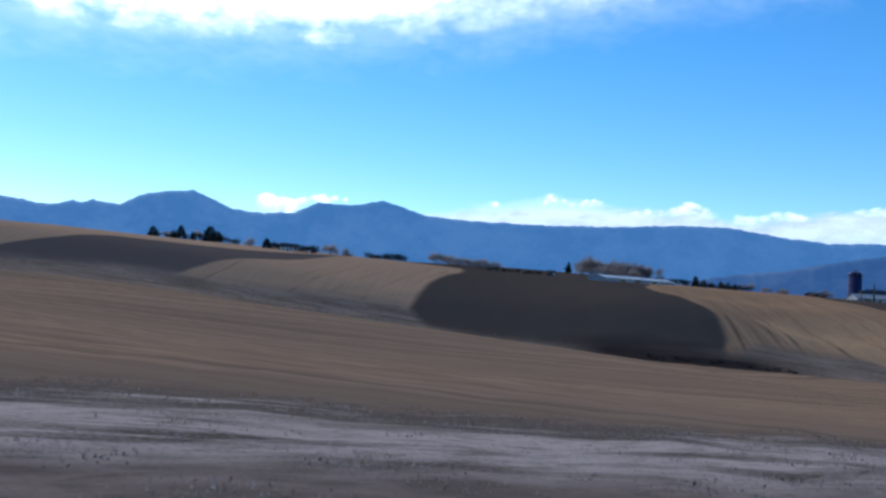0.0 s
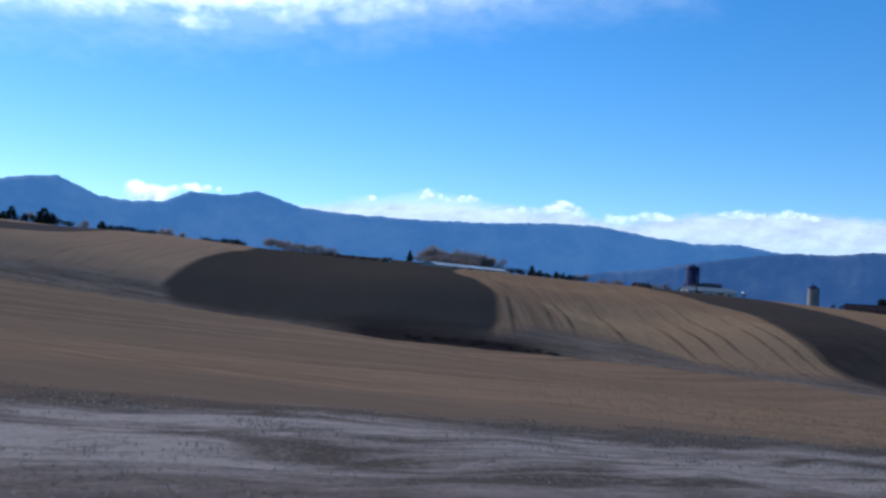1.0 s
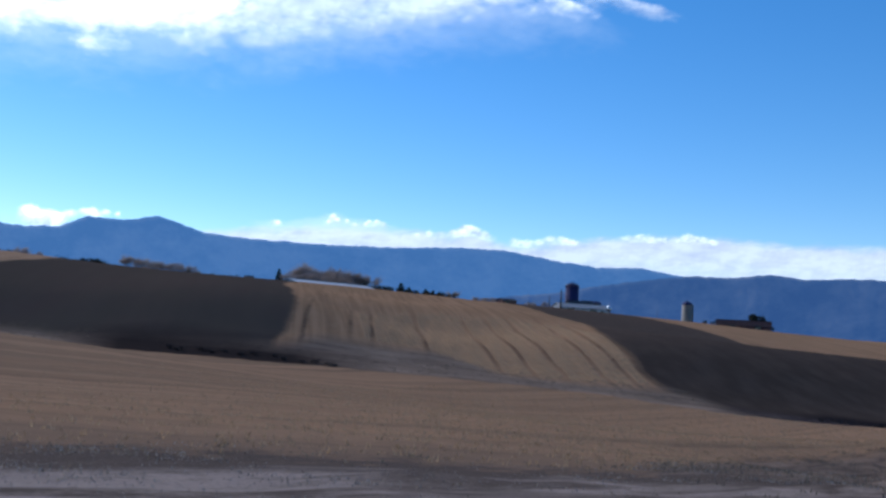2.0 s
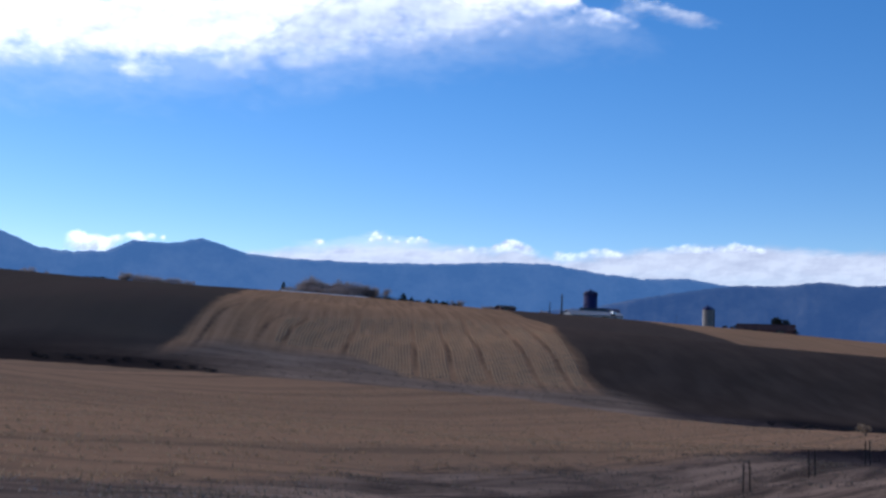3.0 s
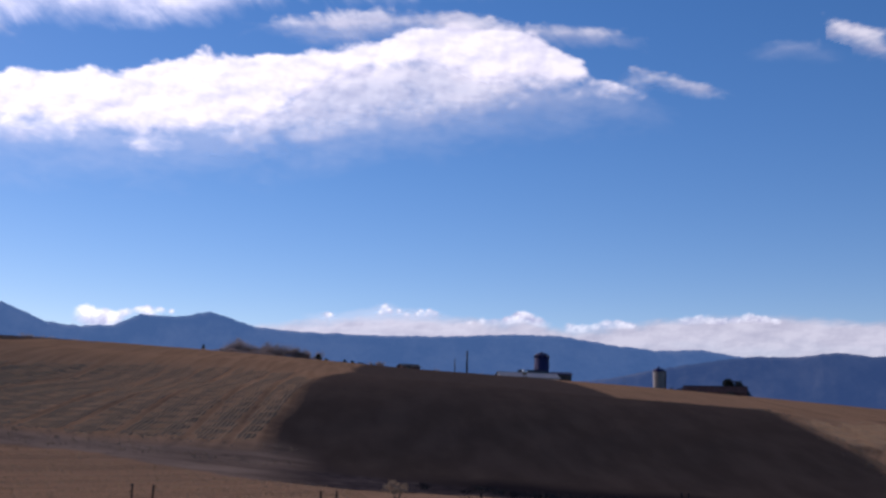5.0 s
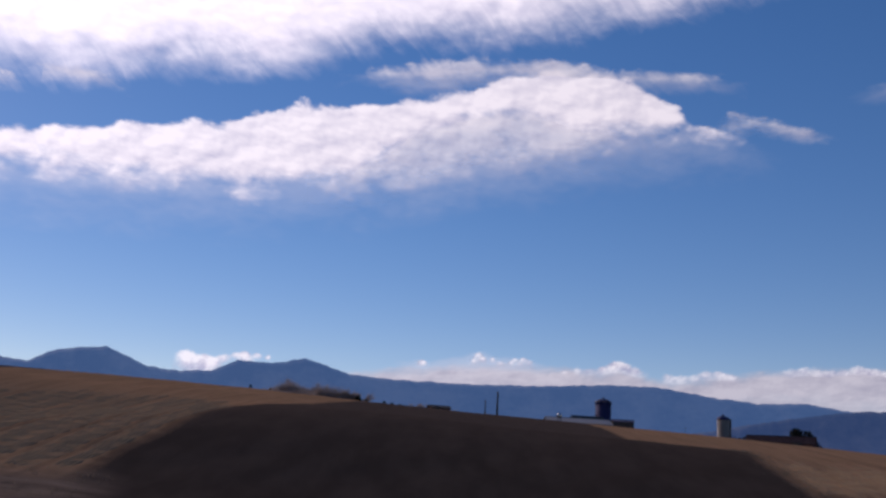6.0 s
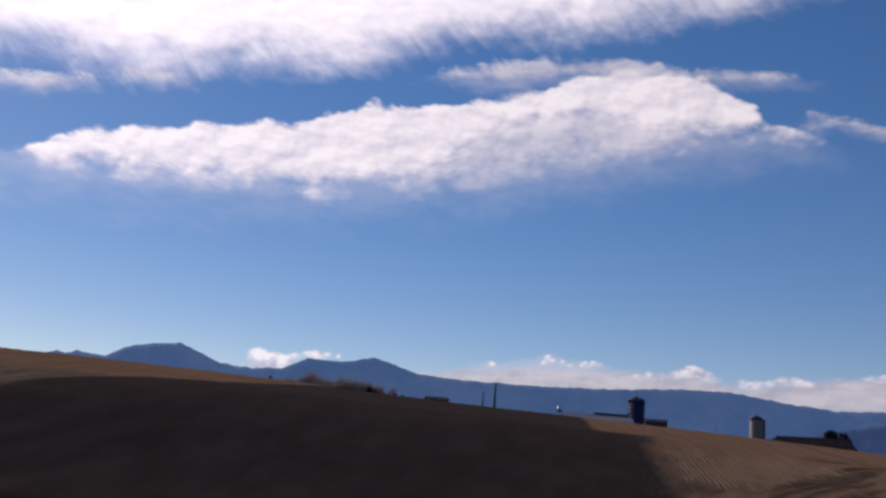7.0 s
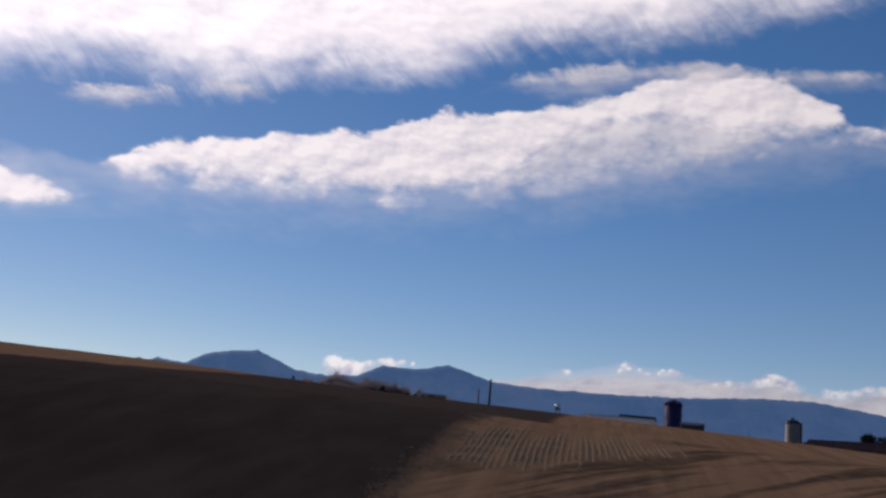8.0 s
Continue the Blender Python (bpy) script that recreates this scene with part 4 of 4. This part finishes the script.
def shrub(seed, leaf, name="shrub", count=420, size=0.55):
    rng = random.Random(seed)
    bush = new(name)
    bm = bmesh.new()
    for _ in range(7):
        a, r = rng.uniform(0, 6.2832), rng.uniform(0.8, 3.2)
        tube(bm, (0.3 * math.cos(a), 0.3 * math.sin(a), 0), (r * math.cos(a), r * math.sin(a), rng.uniform(4, 8)), 0.14, 0.04, 4, False)
    part("stem", bm, BARK, bush)
    lumps = [(Vector((rng.uniform(-3, 3), rng.uniform(-3, 3), rng.uniform(2.5, 7.0))), rng.uniform(1.5, 2.8)) for _ in range(9)]
    bm = bmesh.new()
    for _ in range(count):
        c, r = rng.choice(lumps)
        p = c + Vector((rng.gauss(0, 1), rng.gauss(0, 1), rng.gauss(0, 1))).normalized() * r * rng.uniform(0.45, 1.05)
        p.z = max(p.z, 0.25)
        bm.faces.new([bm.verts.new(p + Vector((rng.uniform(-1, 1), rng.uniform(-1, 1), rng.uniform(-1, 1))) * size) for _ in range(3)])
    part("crown", bm, leaf, bush)
    return bush


def plant(makers, spots, label, category, group):
    """Sets plants out: x, y, height, width over height. The first of each kind is moved, the rest are copies."""
    rng = random.Random(len(spots) * 7 + len(group))
    moved = set()
    for i, (x, y, h, wide) in enumerate(spots):
        src = makers[i % len(makers)]
        m = Matrix.LocRotScale((x, y, ground_at(x, y) - 0.12), Euler((0, 0, rng.uniform(0, 6.28))), (h / 10 * wide, h / 10 * wide, h / 10))
        if src.name in moved:
            ob = copy_thing(src, m @ Matrix.Diagonal((*[1 / s for s in src.scale], 1)))
        else:
            ob = src
            ob.matrix_basis = m
            moved.add(src.name)
        tagged(ob, label, category, group)


def spaced(x0, y0, x1, y1, n, h, wide, seed):
    rng = random.Random(seed)
    return [(x0 + (x1 - x0) * (k + 0.5) / n + rng.uniform(-0.6, 0.6), y0 + (y1 - y0) * (k + 0.5) / n + rng.uniform(-1.5, 1.5), h * rng.uniform(0.78, 1.12), wide * rng.uniform(0.85, 1.2)) for k in range(n)]


plant([conifer(1), conifer(2), conifer(3)],
      [(-213.6, 740, 7.6, 2.3), (-200, 745, 6, 2.2), (-194.4, 745, 10.2, 1.9), (-186, 748, 6, 2.3), (-174, 750, 11.8, 2.2), (-168, 748, 8.5, 2.2), (-119, 680, 7.0, 2.0), (119.9, 470, 5.2, 1.5), (68.8, 539, 6.2, 1.1)],
      "tall dark green conifer standing on the ridge", "tree", "conifers on the ridge")
plant([conifer(4), conifer(5)], spaced(121, 466, 138, 461, 5, 3.4, 1.7, 5), "small dark conifer in a planted row", "tree", "row of small conifers")
plant([bare_tree(11), bare_tree(12, 1.2), bare_tree(13, 0.9)],
      [(-68.4, 616, 11, 0.9), (-58, 612, 7.5, 1.0), (-182, 752, 10, 1.0), (-206, 748, 7, 1.0), (-132, 690, 7.5, 1.1), (-2, 520, 8.5, 1.2), (4, 522, 8.0, 1.2), (9, 512, 6, 1.3), (14, 500, 6.8, 1.3), (20, 501, 7.2, 1.3), (27, 500, 5.4, 1.4),
       (143, 463, 5.0, 1.2), (155, 452, 3.2, 1.4), (171, 500, 4.4, 1.4), (162, 497, 4.0, 1.4), (196, 520, 5, 1.3), (222, 575, 6, 1.1), (246, 572, 6.5, 1.2)]
      + spaced(70, 512, 100, 508, 6, 6.6, 1.0, 3) + spaced(78, 564, 118, 554, 9, 12.0, 1.05, 4),
      "leafless grey-brown tree on the skyline", "tree", "bare trees by the farms")
plant([shrub(21, HEDGE), shrub(22, HEDGE), shrub(23, HEDGE)],
      [(-166, 747, 8.5, 1.1), (-158, 742, 5, 1.3), (-144, 705, 6.2, 1.3), (-210, 742, 4, 1.3), (-180, 745, 7, 1.4), (-170, 742, 7, 1.5), (-161, 740, 6, 1.5), (-190, 742, 4.5, 1.6), (-204, 742, 4, 1.6), (-150, 720, 4.5, 1.6), (72, 566, 4.2, 1.2), (284.5, 440, 5.0, 1.3), (258, 450, 2.8, 1.5), (261, 447, 3.2, 1.5), (264.5, 444, 3.0, 1.5)] 
      + spaced(-118, 683, -84, 679, 12, 6.4, 1.6, 6) + spaced(-44, 588, -20, 586, 9, 5.8, 1.6, 7) + spaced(22, 480, 52, 466, 9, 3.0, 1.7, 8)
      + spaced(100, 468, 122, 465, 9, 3.9, 1.7, 9) + spaced(121, 460, 142, 457, 10, 3.0, 1.9, 10),
      "dense dark evergreen shrub on the ridge", "shrub", "dark hedges on the ridge")

plant([shrub(24, HEDGE, "round_tree", 1900, 0.75)], [(281.6, 446, 8.4, 1.0)], "round dense dark tree behind the low barn", "tree", "round trees")

# ---- farms on the skyline ----
gable("long_shed", 84.6, 442, 34.7, 42, 11, 2.4, 3.7, GREY_WALL, WHITE_METAL, "long low shed with a white sheet-metal roof", "shed",
      doors=((-11, 3.2, 2.2), (-2, 3.2, 2.2), (8, 3.2, 2.2)), sink=1.2)
gable("farmhouse", -104, 673, 10, 9, 7, 2.8, 5.0, PALE_WALL, DARK_ROOF, "small white farmhouse with a dark roof among hedges", "house",
      doors=((0.5, 1.0, 2.05),), windows=((-2.6, 1.6, 1.2, 1.1), (2.8, 1.6, 1.2, 1.1)))
gable("cottage", 53, 478, -8, 3.4, 3.2, 2.1, 2.9, PALE_WALL, DARK_ROOF, "tiny white cottage at the edge of the fallow", "house",
      doors=((0.3, 0.9, 1.9),), windows=((-1.0, 1.4, 0.6, 0.7),), sink=0.9)
gable("hut", 147.5, 393, 15, 6, 4.6, 1.7, 2.4, RED_WALL, DARK_ROOF, "low dark hut beside bare bushes", "hut", doors=((-1.0, 1.2, 1.8),), sink=0.9)
silo("tower_silo", 233.3, 563, 3.75, 14.9, 2.0, DARK_METAL, DARK_METAL, "dark blue steel tower silo above the farm roofs", 9, False, 20, True)
silo("stave_silo", 266.2, 486, 2.5, 9.6, 1.4, CONCRETE, DARK_METAL, "pale concrete stave silo with a dark dome", 10, True)
gable("farm_barn", 203.3, 465.5, 4, 24, 11, 3.0, 4.9, GREY_WALL, GREY_METAL, "grey farm barn with a pale sheet-metal roof", "barn",
      doors=((-7, 3.4, 2.6), (4, 3.4, 2.6)), windows=((8.5, 1.8, 1.4, 0.9), (-1.2, 1.8, 1.4, 0.9)), sink=1.2)
gable("lean_shed", 212, 491, 3, 12.5, 7, 4.0, 6.0, DARK_ROOF, DARK_ROOF, "dark shed with a dark roof behind the pale-roofed barn", "shed", doors=((2, 3, 2.4),))
gable("machine_shed", 240, 551, -4, 9.5, 7, 6.4, 7.4, DARK_ROOF, DARK_METAL, "dark boxy machine shed by the tower silo", "shed", doors=((1, 4, 2.8),))
gable("low_barn", 272.5, 441.4, -29.9, 23.3, 7, 1.8, 4.2, RED_WALL, BROWN_ROOF, "long low brown-roofed barn beside a round tree", "barn", doors=((6, 3, 2.0), (-5, 3, 2.0)))


def pole(name, x, y, h, r, label):
    top = root(name, x, y, 0, 0.5)
    bm = bmesh.new()
    tube(bm, (0, 0, 0), (0, 0, h + 0.5), r, r * 0.72, 12)
    part("shaft", bm, POLE_WOOD, top, smooth=True)
    bm = bmesh.new()
    tube(bm, (0, 0, h + 0.5), (0, 0, h + 0.58), r * 0.78, r * 0.5, 12)
    part("cap", bm, DARK_METAL, top)
    return tagged(top, label, "pole")


pole("utility_pole", 164, 378, 6.8, 0.32, "tall dark wooden pole on the brow of the hill")
pole("short_pole", 160.8, 381.8, 4.1, 0.19, "shorter dark wooden pole on the brow")
pole("yard_pole", 251.3, 487.8, 5.4, 0.10, "thin dark pole in the farmyard")


def fuel_tank(x, y):
    top = root("fuel_tank", x, y, 86, 0.1)
    bm = bmesh.new()
    lathe(bm, [(0.02, -0.98), (0.35, -0.94), (0.62, -0.84), (0.78, -0.66), (0.78, 0.66), (0.62, 0.84), (0.35, 0.94), (0.02, 0.98)], 20)
    bmesh.ops.rotate(bm, verts=bm.verts, cent=(0, 0, 0), matrix=Matrix.Rotation(radians(90), 3, "Y"))
    bmesh.ops.translate(bm, verts=bm.verts, vec=(0, 0, 1.75))
    part("tank", bm, TANK_METAL, top, "bright metal drum", True)
    for sx in (-1, 1):
        for sy in (-1, 1):
            bm = bmesh.new()
            tube(bm, (sx * 0.65, sy * 0.5, 0), (sx * 0.55, sy * 0.42, 1.2), 0.08, 0.08, 6)
            part("leg", bm, STEEL_POST, top)
        bm = bmesh.new()
        box(bm, sx * 0.55, 0, 1.06, 0.12, 1.0, 0.14)
        part("cradle", bm, STEEL_POST, top)
    return tagged(top, "shiny metal fuel tank on a rusty steel stand", "tank")


fuel_tank(181.9, 375.6)


# ---- roadside fence of steel posts ----
def steel_post(parent, x, y, h, lean, wide=0.075):
    z = ground_at(x, y)
    bm = bmesh.new()
    box(bm, 0, 0, h / 2 - 0.2, wide, 0.014, h + 0.4)
    box(bm, 0, 0.02, h / 2 - 0.2, 0.012, 0.04, h + 0.4)
    for k in range(12):
        box(bm, 0, -0.012, 0.2 + (h - 0.3) * k / 11, 0.018, 0.014, 0.025)
    post = part("post", bm, STEEL_POST, parent)
    post.matrix_world = pose(x, y, z, lean[0], lean[1], 42)
    return post


rng = random.Random(8)
fence = new("fence")
fence.matrix_world = pose(92.2, 81.2, ground_at(92.2, 81.2))
bpy.context.view_layer.update()
for k in range(-2, 9):
    # second post of each two is added, standing for a ghost double
    for dx, dy in ((0, 0), (0.38, 0.2)):
        x, y = 92.2 + 4.08 * k + dx, 81.2 + 2.6 * k + dy
        steel_post(None, x, y, 1.1 + rng.uniform(-0.05, 0.05), (rng.uniform(-2, 2), rng.uniform(-2, 2)), 0.034).parent = fence
for ob in fence.children:
    ob.matrix_parent_inverse = fence.matrix_world.inverted()
tagged(fence, "thin rusty steel fence posts along the field edge, each with a ghost double", "fence")
# one marker post and its added ghost double
for dx, dy in ((0, 0), (0.36, 0.1)):
    marker = steel_post(None, 40.65 + dx, 35.04 + dy, 1.12, (1, -1), 0.026)
    marker.name = "marker_post"
    tagged(marker, "thin rusty steel post in the roadside grass, built with a ghost double", "post", "pair of marker posts")

# ---- shrubs in the draw ----
plant([shrub(31, BLACK_WEED), shrub(32, BLACK_WEED)], spaced(36, 174, 60, 167, 12, 0.75, 2.6, 12) + spaced(121, 147, 140, 138, 7, 0.7, 2.2, 13),
      "low dark leafless shrub in the draw", "shrub", "brush in the draw")
plant([shrub(41, TAN_BRUSH, "dry_bush", 700, 0.4)], [(117.2, 121, 1.3, 1.2)], "pale tan dry bush beyond the fence", "bush", "dry bushes")


# ---- stubble drilled in ridges up the hill ----
def strips(name, rows, half, lift, material, label):
    """Low ribs along lines over the ground: (x, y, height) arrays, as one mesh."""
    verts, faces = [], []
    for xs, ys, up in rows:
        h = land(xs, ys) + ripple(xs, ys) + lift
        n0 = len(verts)
        for j in range(len(ys)):
            w = half[0] * (1 + 0.16 * math.sin(ys[j] * 1.7 + n0))
            verts += [(xs[j] - w, ys[j], h[j] - 0.04), (xs[j] - half[1], ys[j], h[j] + up[j]), (xs[j] + half[1], ys[j], h[j] + up[j]), (xs[j] + w, ys[j], h[j] - 0.04)]
        for j in range(len(ys) - 1):
            for m in range(3):
                p = n0 + 4 * j + m
                faces.append((p, p + 1, p + 5, p + 4))
    tagged(new(name, mesh_from(name, verts, faces, material, False)), label, "stubble", kind="stuff")


def drilled(left, right, lean, fan, low, high, pitch, seed, soil):
    """Rows of cut stubble with bare furrows between them, from the foot line low to the line high (x, y)."""
    rs = np.random.RandomState(seed)
    ribs, furrows = [], []
    for i in range(int((right - left) / pitch)):
        x0 = left + pitch * i
        a = np.interp(x0, *zip(*low)) + rs.uniform(-1.2, 1.2)
        b = np.interp(x0, *zip(*high)) + rs.uniform(-2.5, 2.5)
        ys = np.arange(a, b, 1.2)
        xs = x0 + (lean + fan * (x0 - left)) * (ys - 180) + 0.05 * np.sin(ys * 0.33 + x0 * 0.5) + rs.uniform(-0.03, 0.03)
        fade = np.clip(np.minimum((ys - a) / 2, (b - ys) / 9), 0, 1)
        for p in TRAMS:
            fade = np.where(np.abs(xs - 0.12 * (ys - 175) - p) < 0.42, 0, fade)
        keep = 0.045 * fade * (0.6 + 0.7 * rs.rand(len(ys))) - 0.06 * (1 - fade)
        ribs.append((xs, ys, keep))
        furrows.append((xs + pitch / 2, ys, 0.065 * fade - 0.06))
    strips("stubble_rows", ribs, (pitch * 0.30, pitch * 0.16), 0.0, ROW_STRAW, "straight drilled rows of cut tan stubble")
    strips("soil_furrows", furrows, (pitch * 0.19, pitch * 0.14), 0.0, soil, "bare dark soil between the stubble rows")


drilled(66, 110, 0.075, 0.0021, ((66, 186), (76, 185), (86, 168), (110, 168)), ((66, 222), (70, 231), (80, 238), (95, 238), (104, 230), (110, 212)), 0.46, 1, FURROW)
drilled(174.2, 190.5, 0.06, -0.005, ((174, 174), (178, 173), (181, 175), (185, 180), (190, 185)), ((174, 196), (179, 195), (186, 196), (190, 194)), 0.42, 2, PALE_FURROW)


# ---- grass, weeds and straw: tufts of blades ----
def tufts(name, x, y, high, spread, blades, width, material, label, category, seed):
    rs = np.random.RandomState(seed)
    n = len(x)
    z = land(x, y) + ripple(x, y) * np.clip((np.abs(-0.530 * x + 0.848 * y) - 4.5) / 3, 0, 1) - 0.03
    base = np.repeat(np.stack([x, y, z], 1), blades, 0)
    h = np.repeat(high * rs.uniform(0.6, 1.25, n), blades) * rs.uniform(0.6, 1.1, n * blades)
    a = rs.uniform(0, 6.2832, n * blades)
    base[:, :2] += rs.normal(0, spread * 0.5, (n * blades, 2))
    side = np.stack([np.cos(a), np.sin(a), 0 * a], 1) * width
    tip = base + np.stack([rs.normal(0, 0.35, n * blades) * h, rs.normal(0, 0.35, n * blades) * h, h], 1)
    verts = np.stack([base - side, base + side, tip], 1).reshape(-1, 3)
    me = bpy.data.meshes.new(name)
    me.vertices.add(len(verts))
    me.vertices.foreach_set("co", verts.astype(np.float32).ravel())
    k = n * blades
    me.loops.add(3 * k)
    me.loops.foreach_set("vertex_index", np.arange(3 * k, dtype=np.int32))
    me.polygons.add(k)
    me.polygons.foreach_set("loop_start", np.arange(0, 3 * k, 3, dtype=np.int32))
    me.update(calc_edges=True)
    me.materials.append(material)
    tagged(new(name, me), label, category, kind="stuff")


def verge_edge(x):
    return np.maximum(22.0 + 0.52 * x, np.minimum(54 + 1.45 * (x - 57), 78 + 0.7 * (x - 76)))


def field_far(x):
    return np.minimum(176.5 - 0.2 * x, 237.8 - 0.85 * x)


def clumpy(rs, x, y, scale, keep):
    """Keeps points in drifts rather than evenly."""
    f = np.sin(x / scale + 1.7 * np.sin(y / scale * 0.8)) * np.sin(y / scale * 1.1 + 1.3 * np.sin(x / scale * 0.7))
    ok = rs.rand(len(x)) < np.clip(0.5 + 0.9 * f, 0.06, 1) * keep
    return x[ok], y[ok]


def scatter_all():
    rs = np.random.RandomState(5)
    x = rs.uniform(-14, 92, 24000)
    lo, hi = 0.625 * x + 5.5, verge_edge(x) + 1.0
    y = lo + (hi - lo) * rs.rand(len(x))
    x, y = clumpy(rs, x, y, 2.3, 1.0)
    pale = rs.rand(len(x)) > np.clip((x - 50) / 34, 0, 1)
    tufts("verge_grass", x[pale], y[pale], 0.075, 0.3, 4, 0.014, BLEACHED, "bleached dry roadside grass in tufts", "grass", 1)
    tufts("dark_verge", x[~pale], y[~pale], 0.15, 0.3, 5, 0.02, DRY_WEED, "brown weathered roadside weeds", "weeds", 2)
    x = rs.uniform(80, 150, 9000)
    lo, hi = 0.625 * x + 5.5, np.where(x < 117, np.minimum(verge_edge(x), 240 - 0.85 * x), np.minimum(174 - 0.2 * x, 150))
    y = lo + (hi - lo) * rs.rand(len(x))
    ok = (hi > lo) & (0.848 * x + 0.53 * y > 121)
    tufts("dark_verge", *clumpy(rs, x[ok], y[ok], 3.0, 1.0), 0.12, 0.35, 4, 0.02, BLACK_WEED, "black weathered roadside weeds", "weeds", 3)
    x = rs.uniform(-14, 92, 900)
    lo, hi = 0.625 * x + 5.5, verge_edge(x)
    tufts("verge_weeds", *clumpy(rs, x, lo + (hi - lo) * rs.rand(len(x)), 4.0, 0.8), 0.09, 0.4, 8, 0.016, DRY_WEED, "brown seeding weeds in the roadside grass", "weeds", 4)
    x = rs.uniform(-70, 112, 2600)
    v = rs.uniform(178, 190, len(x))
    v, x = v[(x < 26) | (x > 62)], x[(x < 26) | (x > 62)]
    tufts("draw_weeds", *clumpy(rs, x, v - 0.2 * x, 3.5, 1.0), 0.3, 0.3, 4, 0.04, DRY_WEED, "dry grey-brown weeds along the draw", "weeds", 6)
    x = rs.uniform(-14, 84, 2600)
    tufts("edge_weeds", *clumpy(rs, x, verge_edge(x) + rs.normal(-0.4, 1.0, len(x)), 4.5, 1.0), 0.06, 0.5, 6, 0.02, DRY_WEED, "brown weeds along the edge of the field", "weeds", 11)
    # standing stubble in rows over the field beside the road
    x = rs.uniform(28, 116, 34000)
    line = np.round(rs.uniform(0, 80, len(x)) / 0.75) * 0.75
    y = verge_edge(x) + 0.3 + line + rs.normal(0, 0.07, len(x)) - np.mod(verge_edge(x) - x * (0.05 + 0.0035 * x), 0.75)
    ok = (y < field_far(x) - 1.0) & (rs.rand(len(x)) < np.clip((x - 30) / 35, 0, 1))
    tufts("field_stubble", x[ok], y[ok], 0.16, 0.12, 4, 0.024, CUT_STRAW, "short cut straw standing in rows", "stubble", 10)
    y = rs.uniform(158, 205, 1500)
    x = np.interp(y, EDGE_Y, EDGES[5]) + rs.normal(0.2, 0.8, len(y))
    tufts("headland_weeds", *clumpy(rs, x, y, 1.6, 1.0), 0.22, 0.35, 6, 0.02, DRY_WEED, "dry brown weeds along the edge of the fallow", "weeds", 9)
    x = rs.uniform(-9, 16, 520)
    tufts("dirt_tufts", *clumpy(rs, x, 0.6 * x + rs.uniform(8.5, 13.4, len(x)), 1.1, 0.9), 0.045, 0.32, 10, 0.014, DARK_BRUSH, "small dark tufts on the bare roadside dirt", "weeds", 7)
    x = rs.uniform(126, 175, 900)
    tufts("ditch_weeds", *clumpy(rs, x, rs.uniform(171, 178, len(x)) - 0.2 * x, 3.0, 1.0), 0.4, 0.4, 5, 0.05, DARK_BRUSH, "black weathered weeds in the ditch", "weeds", 8)


scatter_all()
